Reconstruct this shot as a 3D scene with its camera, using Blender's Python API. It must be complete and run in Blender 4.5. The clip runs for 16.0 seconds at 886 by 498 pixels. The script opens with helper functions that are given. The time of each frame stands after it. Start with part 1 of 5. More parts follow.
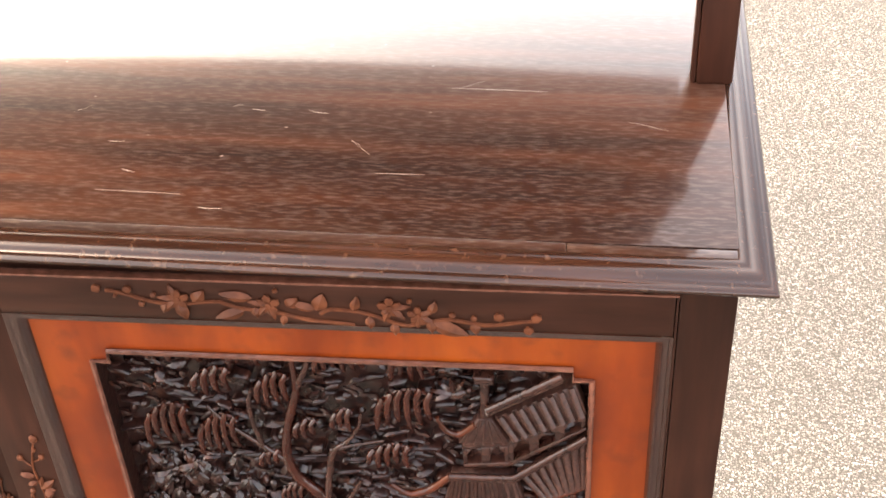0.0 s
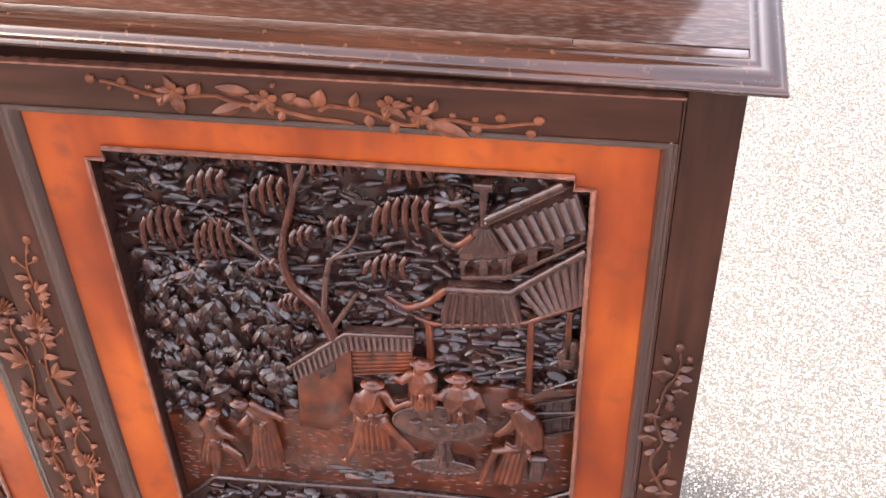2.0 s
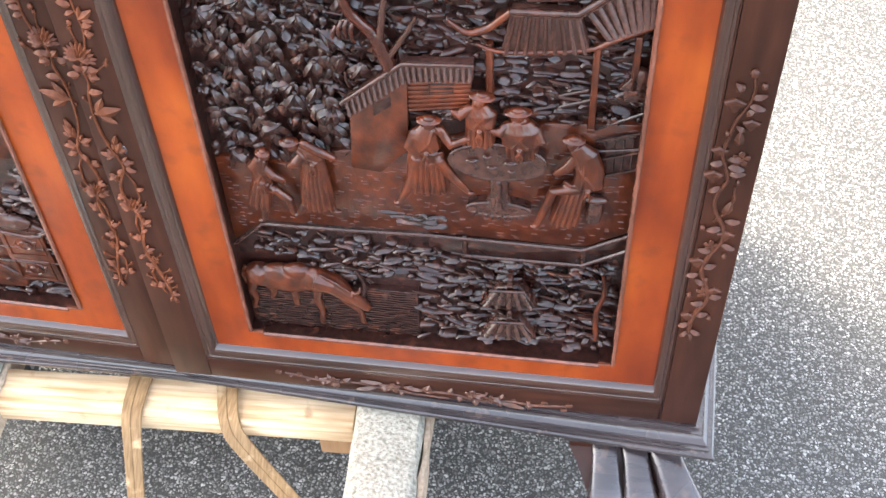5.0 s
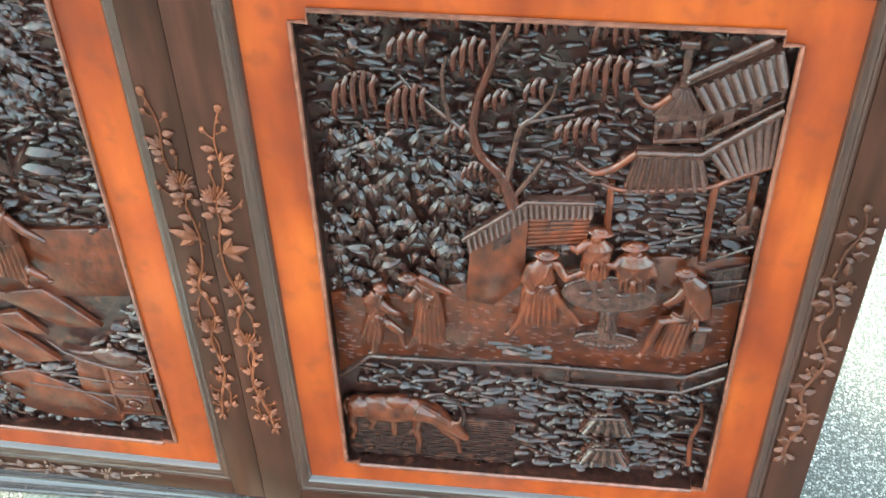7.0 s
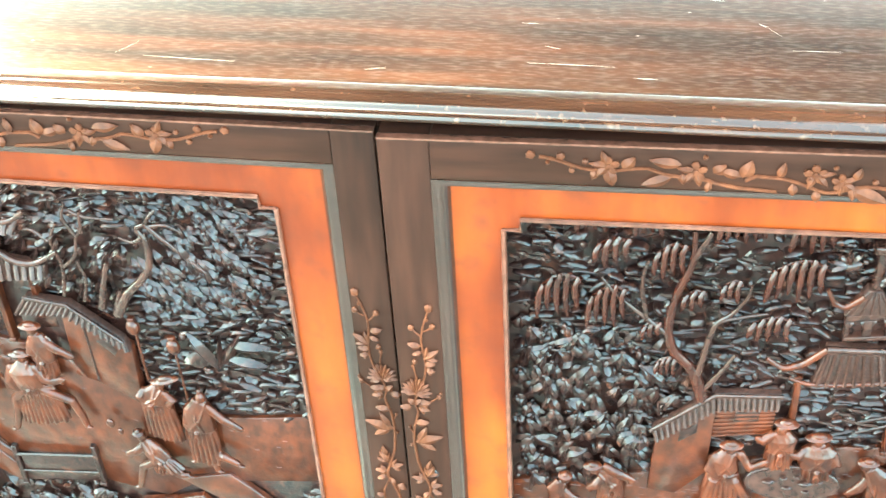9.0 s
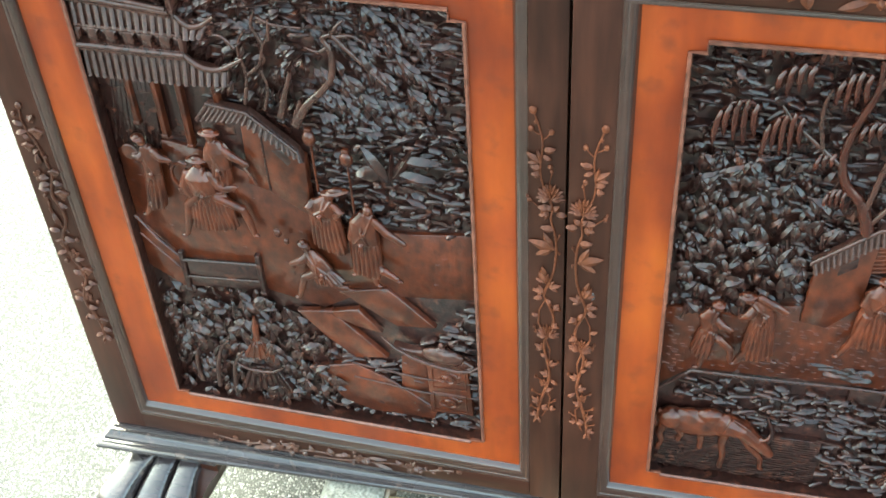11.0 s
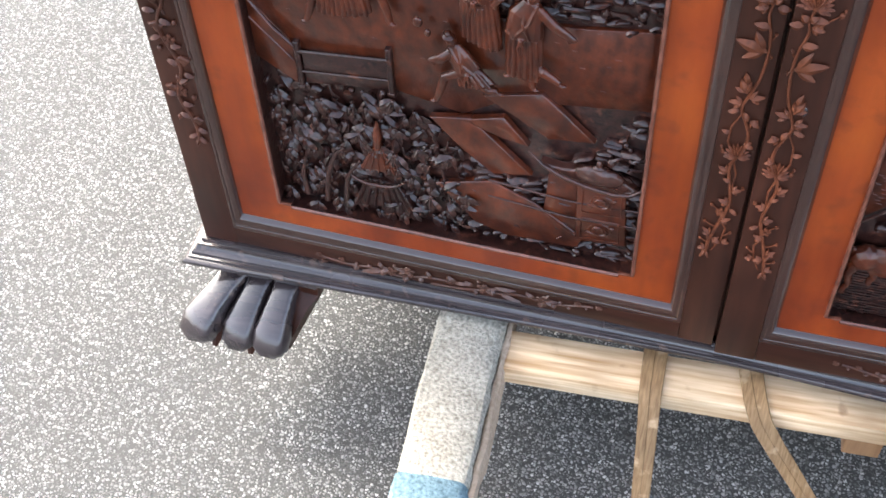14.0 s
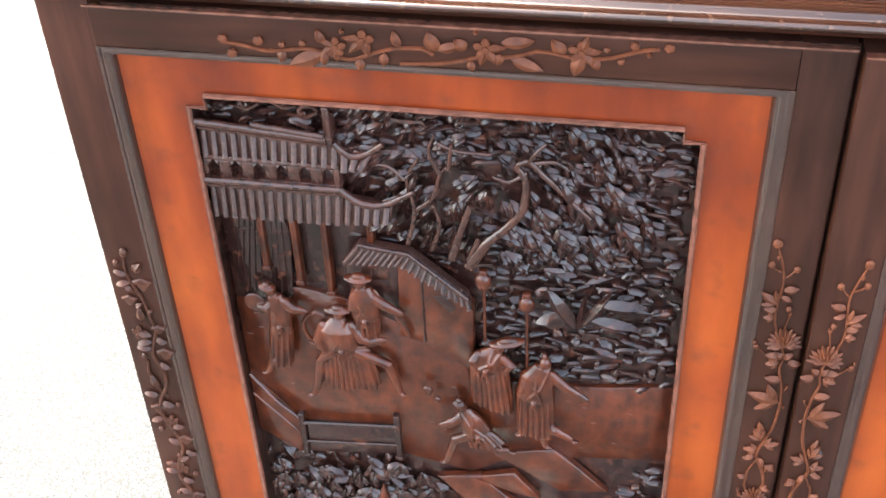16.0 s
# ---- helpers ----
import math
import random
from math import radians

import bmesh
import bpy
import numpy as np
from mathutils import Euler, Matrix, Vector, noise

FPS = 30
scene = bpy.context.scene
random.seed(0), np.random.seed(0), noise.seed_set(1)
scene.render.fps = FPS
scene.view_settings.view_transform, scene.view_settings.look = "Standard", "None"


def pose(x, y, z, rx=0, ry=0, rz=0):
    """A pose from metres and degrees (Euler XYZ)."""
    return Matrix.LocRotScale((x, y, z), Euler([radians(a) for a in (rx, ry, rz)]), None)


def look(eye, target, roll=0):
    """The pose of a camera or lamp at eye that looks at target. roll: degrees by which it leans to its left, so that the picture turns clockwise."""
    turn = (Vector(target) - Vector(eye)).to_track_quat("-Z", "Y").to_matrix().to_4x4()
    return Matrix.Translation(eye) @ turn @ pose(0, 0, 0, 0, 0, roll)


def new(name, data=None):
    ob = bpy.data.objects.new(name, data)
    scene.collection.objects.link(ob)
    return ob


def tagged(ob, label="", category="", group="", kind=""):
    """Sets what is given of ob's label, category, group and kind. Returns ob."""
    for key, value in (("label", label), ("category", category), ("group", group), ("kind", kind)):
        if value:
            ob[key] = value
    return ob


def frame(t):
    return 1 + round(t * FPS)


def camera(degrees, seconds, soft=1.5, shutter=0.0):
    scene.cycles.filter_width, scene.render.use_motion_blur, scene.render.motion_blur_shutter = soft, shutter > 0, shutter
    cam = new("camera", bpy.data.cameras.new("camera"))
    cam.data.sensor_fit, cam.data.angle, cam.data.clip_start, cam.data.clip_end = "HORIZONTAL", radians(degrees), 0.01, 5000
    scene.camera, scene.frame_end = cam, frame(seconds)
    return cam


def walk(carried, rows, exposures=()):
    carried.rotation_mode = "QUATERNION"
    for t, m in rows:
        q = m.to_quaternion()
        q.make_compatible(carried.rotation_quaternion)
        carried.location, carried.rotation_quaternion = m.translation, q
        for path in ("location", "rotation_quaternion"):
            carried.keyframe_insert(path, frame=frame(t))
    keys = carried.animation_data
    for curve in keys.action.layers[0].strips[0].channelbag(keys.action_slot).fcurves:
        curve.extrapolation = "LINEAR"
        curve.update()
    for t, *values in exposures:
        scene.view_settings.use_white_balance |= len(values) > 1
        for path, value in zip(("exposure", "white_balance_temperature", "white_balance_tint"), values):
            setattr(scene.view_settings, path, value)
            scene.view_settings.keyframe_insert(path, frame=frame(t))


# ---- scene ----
cam = camera(38.6, 16.0, shutter=0.25)
PATH = [
    (0, (0.459, -0.625, 1.424), (0.202, 0.928, 0.19), -3.3),
    (0.5, (0.462, -0.634, 1.409), (0.207, 0.885, 0.133), -2.9),
    (1, (0.456, -0.643, 1.39), (0.218, 0.852, 0.082), -2.4),
    (1.5, (0.458, -0.648, 1.379), (0.217, 0.826, 0.047), -1.8),
    (2, (0.465, -0.651, 1.368), (0.209, 0.79, 0.005), -2.0),
    (2.5, (0.471, -0.652, 1.356), (0.198, 0.742, -0.052), -2.7),
    (3, (0.465, -0.657, 1.339), (0.202, 0.691, -0.115), -2.8),
    (3.5, (0.472, -0.658, 1.322), (0.193, 0.635, -0.178), -3.7),
    (4, (0.471, -0.666, 1.311), (0.195, 0.574, -0.234), -4.1),
    (4.2, (0.464, -0.67, 1.308), (0.201, 0.55, -0.256), -3.8),
    (6.3, (0.362, -0.696, 1.296), (0.122, 0.582, -0.224), -2.0),
    (6.5, (0.348, -0.704, 1.304), (0.114, 0.609, -0.186), -1.9),
    (7, (0.315, -0.721, 1.336), (0.097, 0.663, -0.091), -1.8),
    (7.5, (0.285, -0.739, 1.358), (0.068, 0.721, 0.009), -2.1),
    (8, (0.261, -0.746, 1.379), (0.021, 0.763, 0.089), -2.7),
    (8.5, (0.24, -0.755, 1.39), (-0.044, 0.783, 0.144), -3.5),
    (9, (0.205, -0.76, 1.4), (-0.112, 0.779, 0.162), -3.7),
    (9.5, (0.168, -0.774, 1.403), (-0.185, 0.746, 0.152), -3.8),
    (10, (0.143, -0.788, 1.398), (-0.25, 0.689, 0.108), -4.2),
    (10.2, (0.137, -0.795, 1.394), (-0.267, 0.664, 0.087), -4.2),
    (12.3, (0.131, -0.864, 1.371), (-0.286, 0.413, -0.111), -4.0),
    (12.5, (0.124, -0.861, 1.366), (-0.297, 0.4, -0.129), -4.0),
    (13, (0.075, -0.845, 1.338), (-0.336, 0.391, -0.18), -3.1),
    (13.5, (0.023, -0.796, 1.283), (-0.378, 0.407, -0.263), -2.7),
    (14, (-0.02, -0.736, 1.245), (-0.421, 0.435, -0.325), -3.5),
    (14.5, (-0.065, -0.725, 1.242), (-0.451, 0.559, -0.241), -3.1),
    (15, (-0.106, -0.718, 1.269), (-0.441, 0.675, -0.126), -2.4),
    (15.5, (-0.118, -0.71, 1.295), (-0.43, 0.75, -0.036), -2.6),
    (16, (-0.116, -0.706, 1.31), (-0.432, 0.797, 0.029), -2.9),
]
EXPOSURES = [(0.0, 3.82, 9100, 14.0), (1.5, 4.3, 8000, 15.0), (3.5, 4.27, 7500, 12.0), (4.2, 4.3, 7300, 8.0), (6.5, 4.05, 7100, 1.0), (7.0, 4.65, 6800, -20.0), (7.5, 5.25, 6200, -39.0), (8.0, 5.6, 5900, -43.0), (8.5, 5.6, 6000, -38.0), (9.5, 5.15, 6700, -30.0), (10.2, 4.68, 6900, -29.0), (12.5, 3.58, 6700, 6.0), (13.5, 3.65, 6600, 6.0), (14.0, 3.42, 6600, 6.0), (15.0, 3.68, 6700, 5.0), (15.5, 3.87, 6700, 5.0), (16.0, 4.25, 6900, 2.0)]
walk(cam, [(t, look(eye, target, roll)) for t, eye, target, roll in PATH], EXPOSURES)

# === world and light ===
world = bpy.data.worlds.new("sky")
scene.world = world
world.use_nodes = True
wn = world.node_tree.nodes
sky = wn.new("ShaderNodeTexSky")
sky.sky_type, sky.sun_disc = "NISHITA", False
SUN_EL, SUN_AZ = 38.0, 300.0     # degrees; azimuth from +y towards +x
sky.sun_elevation, sky.sun_rotation = radians(SUN_EL), radians(SUN_AZ)
sky.air_density, sky.dust_density, sky.ozone_density = 0.55, 3.5, 0.3
haze = wn.new("ShaderNodeHueSaturation")      # thin white haze over the blue
haze.inputs["Saturation"].default_value = 0.72
world.node_tree.links.new(sky.outputs[0], haze.inputs["Color"])
world.node_tree.links.new(haze.outputs[0], wn["Background"].inputs[0])
wn["Background"].inputs[1].default_value = 0.15

sun = new("sun", bpy.data.lights.new("sun", "SUN"))
sun.data.energy, sun.data.angle, sun.data.color = 0.36, radians(14), (1.0, 0.97, 0.93)
az, el = radians(SUN_AZ), radians(SUN_EL)
sun_way = Vector((math.sin(az) * math.cos(el), math.cos(az) * math.cos(el), math.sin(el)))
sun.matrix_world = look(sun_way * 20, (0, 0, 0))


# === materials ===
def node_material(name):
    m = bpy.data.materials.new(name)
    m.use_nodes = True
    return m, m.node_tree.nodes, m.node_tree.links, m.node_tree.nodes["Principled BSDF"]


def ramp(nodes, stops):
    r = nodes.new("ShaderNodeValToRGB")
    els = r.color_ramp.elements
    while len(els) < len(stops):
        els.new(0.5)
    for e, (p, c) in zip(els, stops):
        e.position, e.color = p, (*c, 1)
    return r


def texture(nodes, links, kind, scale, stretch=(1, 1, 1), detail=4.0):
    co, mp = nodes.new("ShaderNodeTexCoord"), nodes.new("ShaderNodeMapping")
    mp.inputs["Scale"].default_value = stretch
    links.new(co.outputs["Object"], mp.inputs[0])
    tx = nodes.new({"noise": "ShaderNodeTexNoise", "voronoi": "ShaderNodeTexVoronoi", "wave": "ShaderNodeTexWave"}[kind])
    tx.inputs["Scale"].default_value = scale
    if "Detail" in tx.inputs and kind != "voronoi":
        tx.inputs["Detail"].default_value = detail
    links.new(mp.outputs[0], tx.inputs["Vector"])
    return tx


def mixed(nodes, links, a, b, factor, blend="MIX"):
    mx = nodes.new("ShaderNodeMix")
    mx.data_type, mx.blend_type = "RGBA", blend
    for socket, v in ((mx.inputs[0], factor), (mx.inputs[6], a), (mx.inputs[7], b)):
        if hasattr(v, "default_value"):
            links.new(v, socket)
        elif isinstance(v, (int, float)):
            socket.default_value = v
        else:
            socket.default_value = (*v, 1)
    return mx.outputs[2]


def bumped(nodes, links, bsdf, height, strength, distance):
    b = nodes.new("ShaderNodeBump")
    b.inputs["Strength"].default_value, b.inputs["Distance"].default_value = strength, distance
    links.new(height, b.inputs["Height"])
    links.new(b.outputs[0], bsdf.inputs["Normal"])
    links.new(b.outputs[0], bsdf.inputs["Coat Normal"])


def wood(name, dark, light, rough, grain=(1, 1, 1), scale=30.0, spread=0.12, bump=0.15, worn=None, worn_from=0.62, coat=0.0, gloss=0.5, deep=0.001, worn_scale=90.0):
    """Polished timber: streaky grain along the axis with the small stretch value, blotches, uneven gloss and rubbed spots."""
    m, n, l, p = node_material(name)
    g = texture(n, l, "noise", scale, grain, 6.0)
    blot = texture(n, l, "noise", 7.0, (1, 1, 1), 3.0)
    r = ramp(n, [(0.32, dark), (0.68, light)])
    l.new(g.outputs[0], r.inputs[0])
    rb = ramp(n, [(0.35, (0.62, 0.62, 0.62)), (0.7, (1.15, 1.12, 1.1))])
    l.new(blot.outputs[0], rb.inputs[0])
    col = mixed(n, l, r.outputs[0], rb.outputs[0], 1.0, "MULTIPLY")
    if worn:
        w = texture(n, l, "noise", worn_scale, (1, 1, 1), 5.0)
        rw = ramp(n, [(worn_from, (0, 0, 0)), (worn_from + 0.16, (1, 1, 1))])
        l.new(w.outputs[0], rw.inputs[0])
        col = mixed(n, l, col, worn, rw.outputs[0])
    l.new(col, p.inputs["Base Color"])
    rr = n.new("ShaderNodeMapRange")
    rr.inputs[3].default_value, rr.inputs[4].default_value = rough - spread, rough + spread
    l.new(blot.outputs[0], rr.inputs[0])
    l.new(rr.outputs[0], p.inputs["Roughness"])
    p.inputs["Coat Weight"].default_value, p.inputs["Coat Roughness"].default_value = coat, 0.06
    p.inputs["Specular IOR Level"].default_value = gloss
    bumped(n, l, p, g.outputs[0], bump, deep)
    return m


ALONG_X, ALONG_Z = (0.12, 1, 1), (1, 1, 0.12)
EBONY_V = wood("dark_frame_wood_upright", (0.029, 0.0098, 0.0060), (0.052, 0.0172, 0.0100), 0.33, ALONG_Z, 110, gloss=0.20, bump=0.10)
EBONY_H = wood("dark_frame_wood_level", (0.029, 0.0098, 0.0060), (0.052, 0.0172, 0.0100), 0.33, ALONG_X, 110, gloss=0.20, bump=0.10)
EDGE = wood("polished_brown_edge", (0.028, 0.0098, 0.0062), (0.048, 0.0170, 0.0108), 0.24, ALONG_X, 110, gloss=0.48, coat=0.7, spread=0.06, bump=0.08)
VINE_POST = wood("brown_vine_carving", (0.048, 0.0158, 0.0088), (0.094, 0.0310, 0.0170), 0.42, (1, 1, 1), 140, bump=0.3, gloss=0.26, worn=(0.042, 0.0148, 0.009), worn_from=0.54)
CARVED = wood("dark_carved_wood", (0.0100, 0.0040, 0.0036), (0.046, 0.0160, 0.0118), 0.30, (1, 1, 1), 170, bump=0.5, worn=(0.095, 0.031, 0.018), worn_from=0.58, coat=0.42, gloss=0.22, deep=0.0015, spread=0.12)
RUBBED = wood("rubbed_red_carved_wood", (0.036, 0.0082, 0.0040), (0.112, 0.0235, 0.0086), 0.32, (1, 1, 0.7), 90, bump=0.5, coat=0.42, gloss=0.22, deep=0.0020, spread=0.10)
FROND = wood("dark_red_carved_wood", (0.034, 0.0072, 0.0042), (0.070, 0.0155, 0.0084), 0.20, (1, 1, 0.5), 120, bump=0.8, coat=0.2, gloss=0.35, deep=0.0018, spread=0.08)
SLATE = wood("browned_carved_wood", (0.026, 0.0092, 0.0066), (0.070, 0.0250, 0.0172), 0.26, (1, 1, 1), 150, bump=0.45, coat=0.42, gloss=0.28, deep=0.0015, spread=0.08)
TILE = wood("mottled_roof_tile_wood", (0.026, 0.0098, 0.0072), (0.084, 0.0330, 0.0238), 0.38, (1, 1, 1), 330, bump=0.6, coat=0.12, gloss=0.30, deep=0.0012, spread=0.08)
RIM = wood("rubbed_pinkish_rim_and_glint_wood", (0.110, 0.036, 0.022), (0.200, 0.072, 0.046), 0.24, (1, 1, 1), 120, bump=0.4, coat=0.3)
VINE = wood("pale_vine_inlay", (0.092, 0.0250, 0.0105), (0.170, 0.0510, 0.0225), 0.50, (1, 1, 1), 140, bump=0.5, gloss=0.22, worn=(0.070, 0.022, 0.012), worn_from=0.56)
VINE_DULL = wood("browned_vine_inlay", (0.065, 0.0230, 0.0135), (0.125, 0.0480, 0.0290), 0.40, (1, 1, 1), 140, bump=0.3, worn=(0.045, 0.017, 0.011), worn_from=0.50)
MOULD = wood("worn_brown_moulding", (0.022, 0.0078, 0.0044), (0.056, 0.0200, 0.0110), 0.20, ALONG_X, 90, gloss=0.45, coat=0.35, spread=0.08, worn=(0.105, 0.052, 0.030), worn_from=0.62, worn_scale=150.0)
EBONISED = wood("ebonised_moulding", (0.024, 0.0175, 0.0185), (0.046, 0.0340, 0.0352), 0.26, ALONG_X, 120, coat=0.55, gloss=0.5, spread=0.10, worn=(0.085, 0.054, 0.042), worn_from=0.60, worn_scale=60.0)


def field_material():
    """Orange-stained field boards: slow cloudy stain from amber to red-brown, faint upright figure, dark pores and rubs."""
    m, n, l, p = node_material("orange_stained_wood")
    slow = texture(n, l, "noise", 9.0, (1, 1, 0.6), 5.0)
    r = ramp(n, [(0.29, (0.108, 0.0148, 0.0042)), (0.44, (0.195, 0.0295, 0.0056)), (0.57, (0.262, 0.0455, 0.0068)), (0.73, (0.345, 0.0735, 0.0096))])
    l.new(slow.outputs[0], r.inputs[0])
    fig = texture(n, l, "noise", 34.0, (1, 1, 0.16), 6.0)
    rf = ramp(n, [(0.30, (0.70, 0.62, 0.58)), (0.66, (1.10, 1.10, 1.10))])
    l.new(fig.outputs[0], rf.inputs[0])
    col = mixed(n, l, r.outputs[0], rf.outputs[0], 1.0, "MULTIPLY")
    rub = texture(n, l, "noise", 48.0, (1, 1, 1), 6.0)
    rr = ramp(n, [(0.55, (0, 0, 0)), (0.78, (0.55, 0.55, 0.55))])
    l.new(rub.outputs[0], rr.inputs[0])
    col = mixed(n, l, col, (0.085, 0.017, 0.007), rr.outputs[0])
    l.new(col, p.inputs["Base Color"])
    mr = n.new("ShaderNodeMapRange")
    mr.inputs[3].default_value, mr.inputs[4].default_value = 0.24, 0.46
    l.new(rub.outputs[0], mr.inputs[0])
    l.new(mr.outputs[0], p.inputs["Roughness"])
    p.inputs["Coat Weight"].default_value, p.inputs["Coat Roughness"].default_value = 0.1, 0.12
    p.inputs["Specular IOR Level"].default_value = 0.3
    bumped(n, l, p, fig.outputs[0], 0.06, 0.001)
    return m


FIELD = field_material()


def top_material():
    """Rosewood top: long red-brown streaks, a dusty film, short scratches and specks."""
    m, n, l, p = node_material("polished_rosewood_top")
    g = texture(n, l, "noise", 46.0, (0.07, 1, 1), 7.0)
    big = texture(n, l, "noise", 5.0, (0.35, 1, 1), 3.0)
    r = ramp(n, [(0.28, (0.022, 0.0080, 0.0045)), (0.52, (0.064, 0.0195, 0.0084)), (0.76, (0.135, 0.0410, 0.0162))])
    l.new(g.outputs[0], r.inputs[0])
    rb = ramp(n, [(0.36, (0.45, 0.42, 0.42)), (0.66, (1.25, 1.2, 1.15))])
    l.new(big.outputs[0], rb.inputs[0])
    col = mixed(n, l, r.outputs[0], rb.outputs[0], 1.0, "MULTIPLY")
    spk = texture(n, l, "voronoi", 60.0, (0.5, 1, 1))
    rs = ramp(n, [(0.0, (1, 1, 1)), (0.055, (0, 0, 0))])
    l.new(spk.outputs["Distance"], rs.inputs[0])
    gate = texture(n, l, "noise", 14.0)
    rg = ramp(n, [(0.55, (0, 0, 0)), (0.62, (1, 1, 1))])
    l.new(gate.outputs[0], rg.inputs[0])
    both = mixed(n, l, rs.outputs[0], rg.outputs[0], 1.0, "MULTIPLY")
    col = mixed(n, l, col, (0.50, 0.42, 0.36), both)
    dust = texture(n, l, "noise", 420.0, (0.22, 1, 1), 3.0)
    rd = ramp(n, [(0.46, (0, 0, 0)), (0.80, (0.34, 0.34, 0.34))])
    l.new(dust.outputs[0], rd.inputs[0])
    col = mixed(n, l, col, (0.22, 0.16, 0.13), rd.outputs[0])
    l.new(col, p.inputs["Base Color"])
    rr = n.new("ShaderNodeMapRange")
    rr.inputs[3].default_value, rr.inputs[4].default_value = 0.26, 0.36
    p.inputs["Specular IOR Level"].default_value = 0.22
    p.inputs["Coat Weight"].default_value, p.inputs["Coat Roughness"].default_value = 0.75, 0.09
    l.new(dust.outputs[0], rr.inputs[0])
    l.new(rr.outputs[0], p.inputs["Roughness"])
    p.inputs["Sheen Weight"].default_value, p.inputs["Sheen Roughness"].default_value = 0.04, 0.4
    bumped(n, l, p, dust.outputs[0], 0.06, 0.0006)
    return m


def asphalt_material():
    """Exposed-stone asphalt: crowded pale chips of several greys, each rounded, with black pits of binder between them."""
    m, n, l, p = node_material("stone_chip_asphalt")
    co = n.new("ShaderNodeTexCoord")
    warp = texture(n, l, "noise", 300.0, (1, 1, 1), 2.0)
    shift = n.new("ShaderNodeVectorMath")
    shift.operation = "MULTIPLY_ADD"
    l.new(warp.outputs["Color"], shift.inputs[0])
    shift.inputs[1].default_value = (0.0035, 0.0035, 0.0035)
    l.new(co.outputs["Object"], shift.inputs[2])
    chip, edge = n.new("ShaderNodeTexVoronoi"), n.new("ShaderNodeTexVoronoi")
    edge.feature = "DISTANCE_TO_EDGE"
    for v in (chip, edge):
        v.inputs["Scale"].default_value = 235.0
        l.new(shift.outputs[0], v.inputs["Vector"])
    sep = n.new("ShaderNodeSeparateColor")
    l.new(chip.outputs["Color"], sep.inputs[0])
    r = ramp(n, [(0.0, (0.060, 0.0596, 0.0585)), (0.30, (0.140, 0.1390, 0.1370)), (0.75, (0.240, 0.2380, 0.234)), (1.0, (0.410, 0.407, 0.400))])
    l.new(sep.outputs[0], r.inputs[0])
    pits = texture(n, l, "noise", 190.0, (1, 1, 1), 3.0)
    thick = n.new("ShaderNodeMapRange")
    thick.inputs[1].default_value, thick.inputs[2].default_value, thick.inputs[3].default_value, thick.inputs[4].default_value = 0.34, 0.62, 0.27, 0.01
    l.new(pits.outputs[0], thick.inputs[0])
    gap = n.new("ShaderNodeMath")
    gap.operation = "SUBTRACT"
    l.new(edge.outputs["Distance"], gap.inputs[0])
    l.new(thick.outputs[0], gap.inputs[1])
    rp = ramp(n, [(0.0, (0, 0, 0)), (0.09, (1, 1, 1))])
    l.new(gap.outputs[0], rp.inputs[0])
    col = mixed(n, l, (0.026, 0.0256, 0.0248), r.outputs[0], rp.outputs[0])
    wide = texture(n, l, "noise", 1.3, (1, 1, 1), 5.0)
    rw = ramp(n, [(0.3, (0.86, 0.86, 0.86)), (0.7, (1.10, 1.09, 1.07))])
    l.new(wide.outputs[0], rw.inputs[0])
    col = mixed(n, l, col, rw.outputs[0], 1.0, "MULTIPLY")
    l.new(col, p.inputs["Base Color"])
    p.inputs["Roughness"].default_value = 0.75
    dome = ramp(n, [(0.0, (0, 0, 0)), (0.10, (0.7, 0.7, 0.7)), (0.35, (1, 1, 1))])
    l.new(gap.outputs[0], dome.inputs[0])
    bumped(n, l, p, dome.outputs[0], 1.0, 0.0035)
    return m


def fibre_material(name, a, b, scale=420.0):
    m, n, l, p = node_material(name)
    f = texture(n, l, "noise", scale, (1, 1, 1), 4.0)
    big = texture(n, l, "noise", 25.0, (1, 1, 1), 3.0)
    mx = mixed(n, l, f.outputs[0], big.outputs[0], 0.2)
    r = ramp(n, [(0.34, a), (0.64, b)])
    l.new(mx, r.inputs[0])
    l.new(r.outputs[0], p.inputs["Base Color"])
    p.inputs["Roughness"].default_value = 0.95
    bumped(n, l, p, mx, 0.8, 0.004)
    return m


def plain_material(name, colour, rough=0.7, scale=3.0):
    m, n, l, p = node_material(name)
    f = texture(n, l, "noise", scale, (1, 1, 1), 5.0)
    r = ramp(n, [(0.3, tuple(c * 0.85 for c in colour)), (0.7, colour)])
    l.new(f.outputs[0], r.inputs[0])
    l.new(r.outputs[0], p.inputs["Base Color"])
    p.inputs["Roughness"].default_value = rough
    return m


TOP = top_material()
ASPHALT = asphalt_material()
CARPET = fibre_material("pale_grey_carpet", (0.165, 0.150, 0.120), (0.420, 0.388, 0.322), 260.0)
CARPET_BLUE = fibre_material("blue_carpet", (0.048, 0.088, 0.108), (0.150, 0.232, 0.270), 260.0)
CARPET_BACK = fibre_material("tan_carpet_backing", (0.30, 0.22, 0.15), (0.45, 0.34, 0.25), 200)
PINE = wood("pale_pine", (0.50, 0.285, 0.130), (0.92, 0.70, 0.455), 0.6, (0.06, 1, 1), 150, bump=0.4, worn=(0.26, 0.135, 0.065), worn_from=0.64, worn_scale=34.0)
PINE_END = wood("weathered_brown_pine", (0.26, 0.125, 0.055), (0.46, 0.26, 0.125), 0.65, (1, 1, 0.1), 90, bump=0.4)
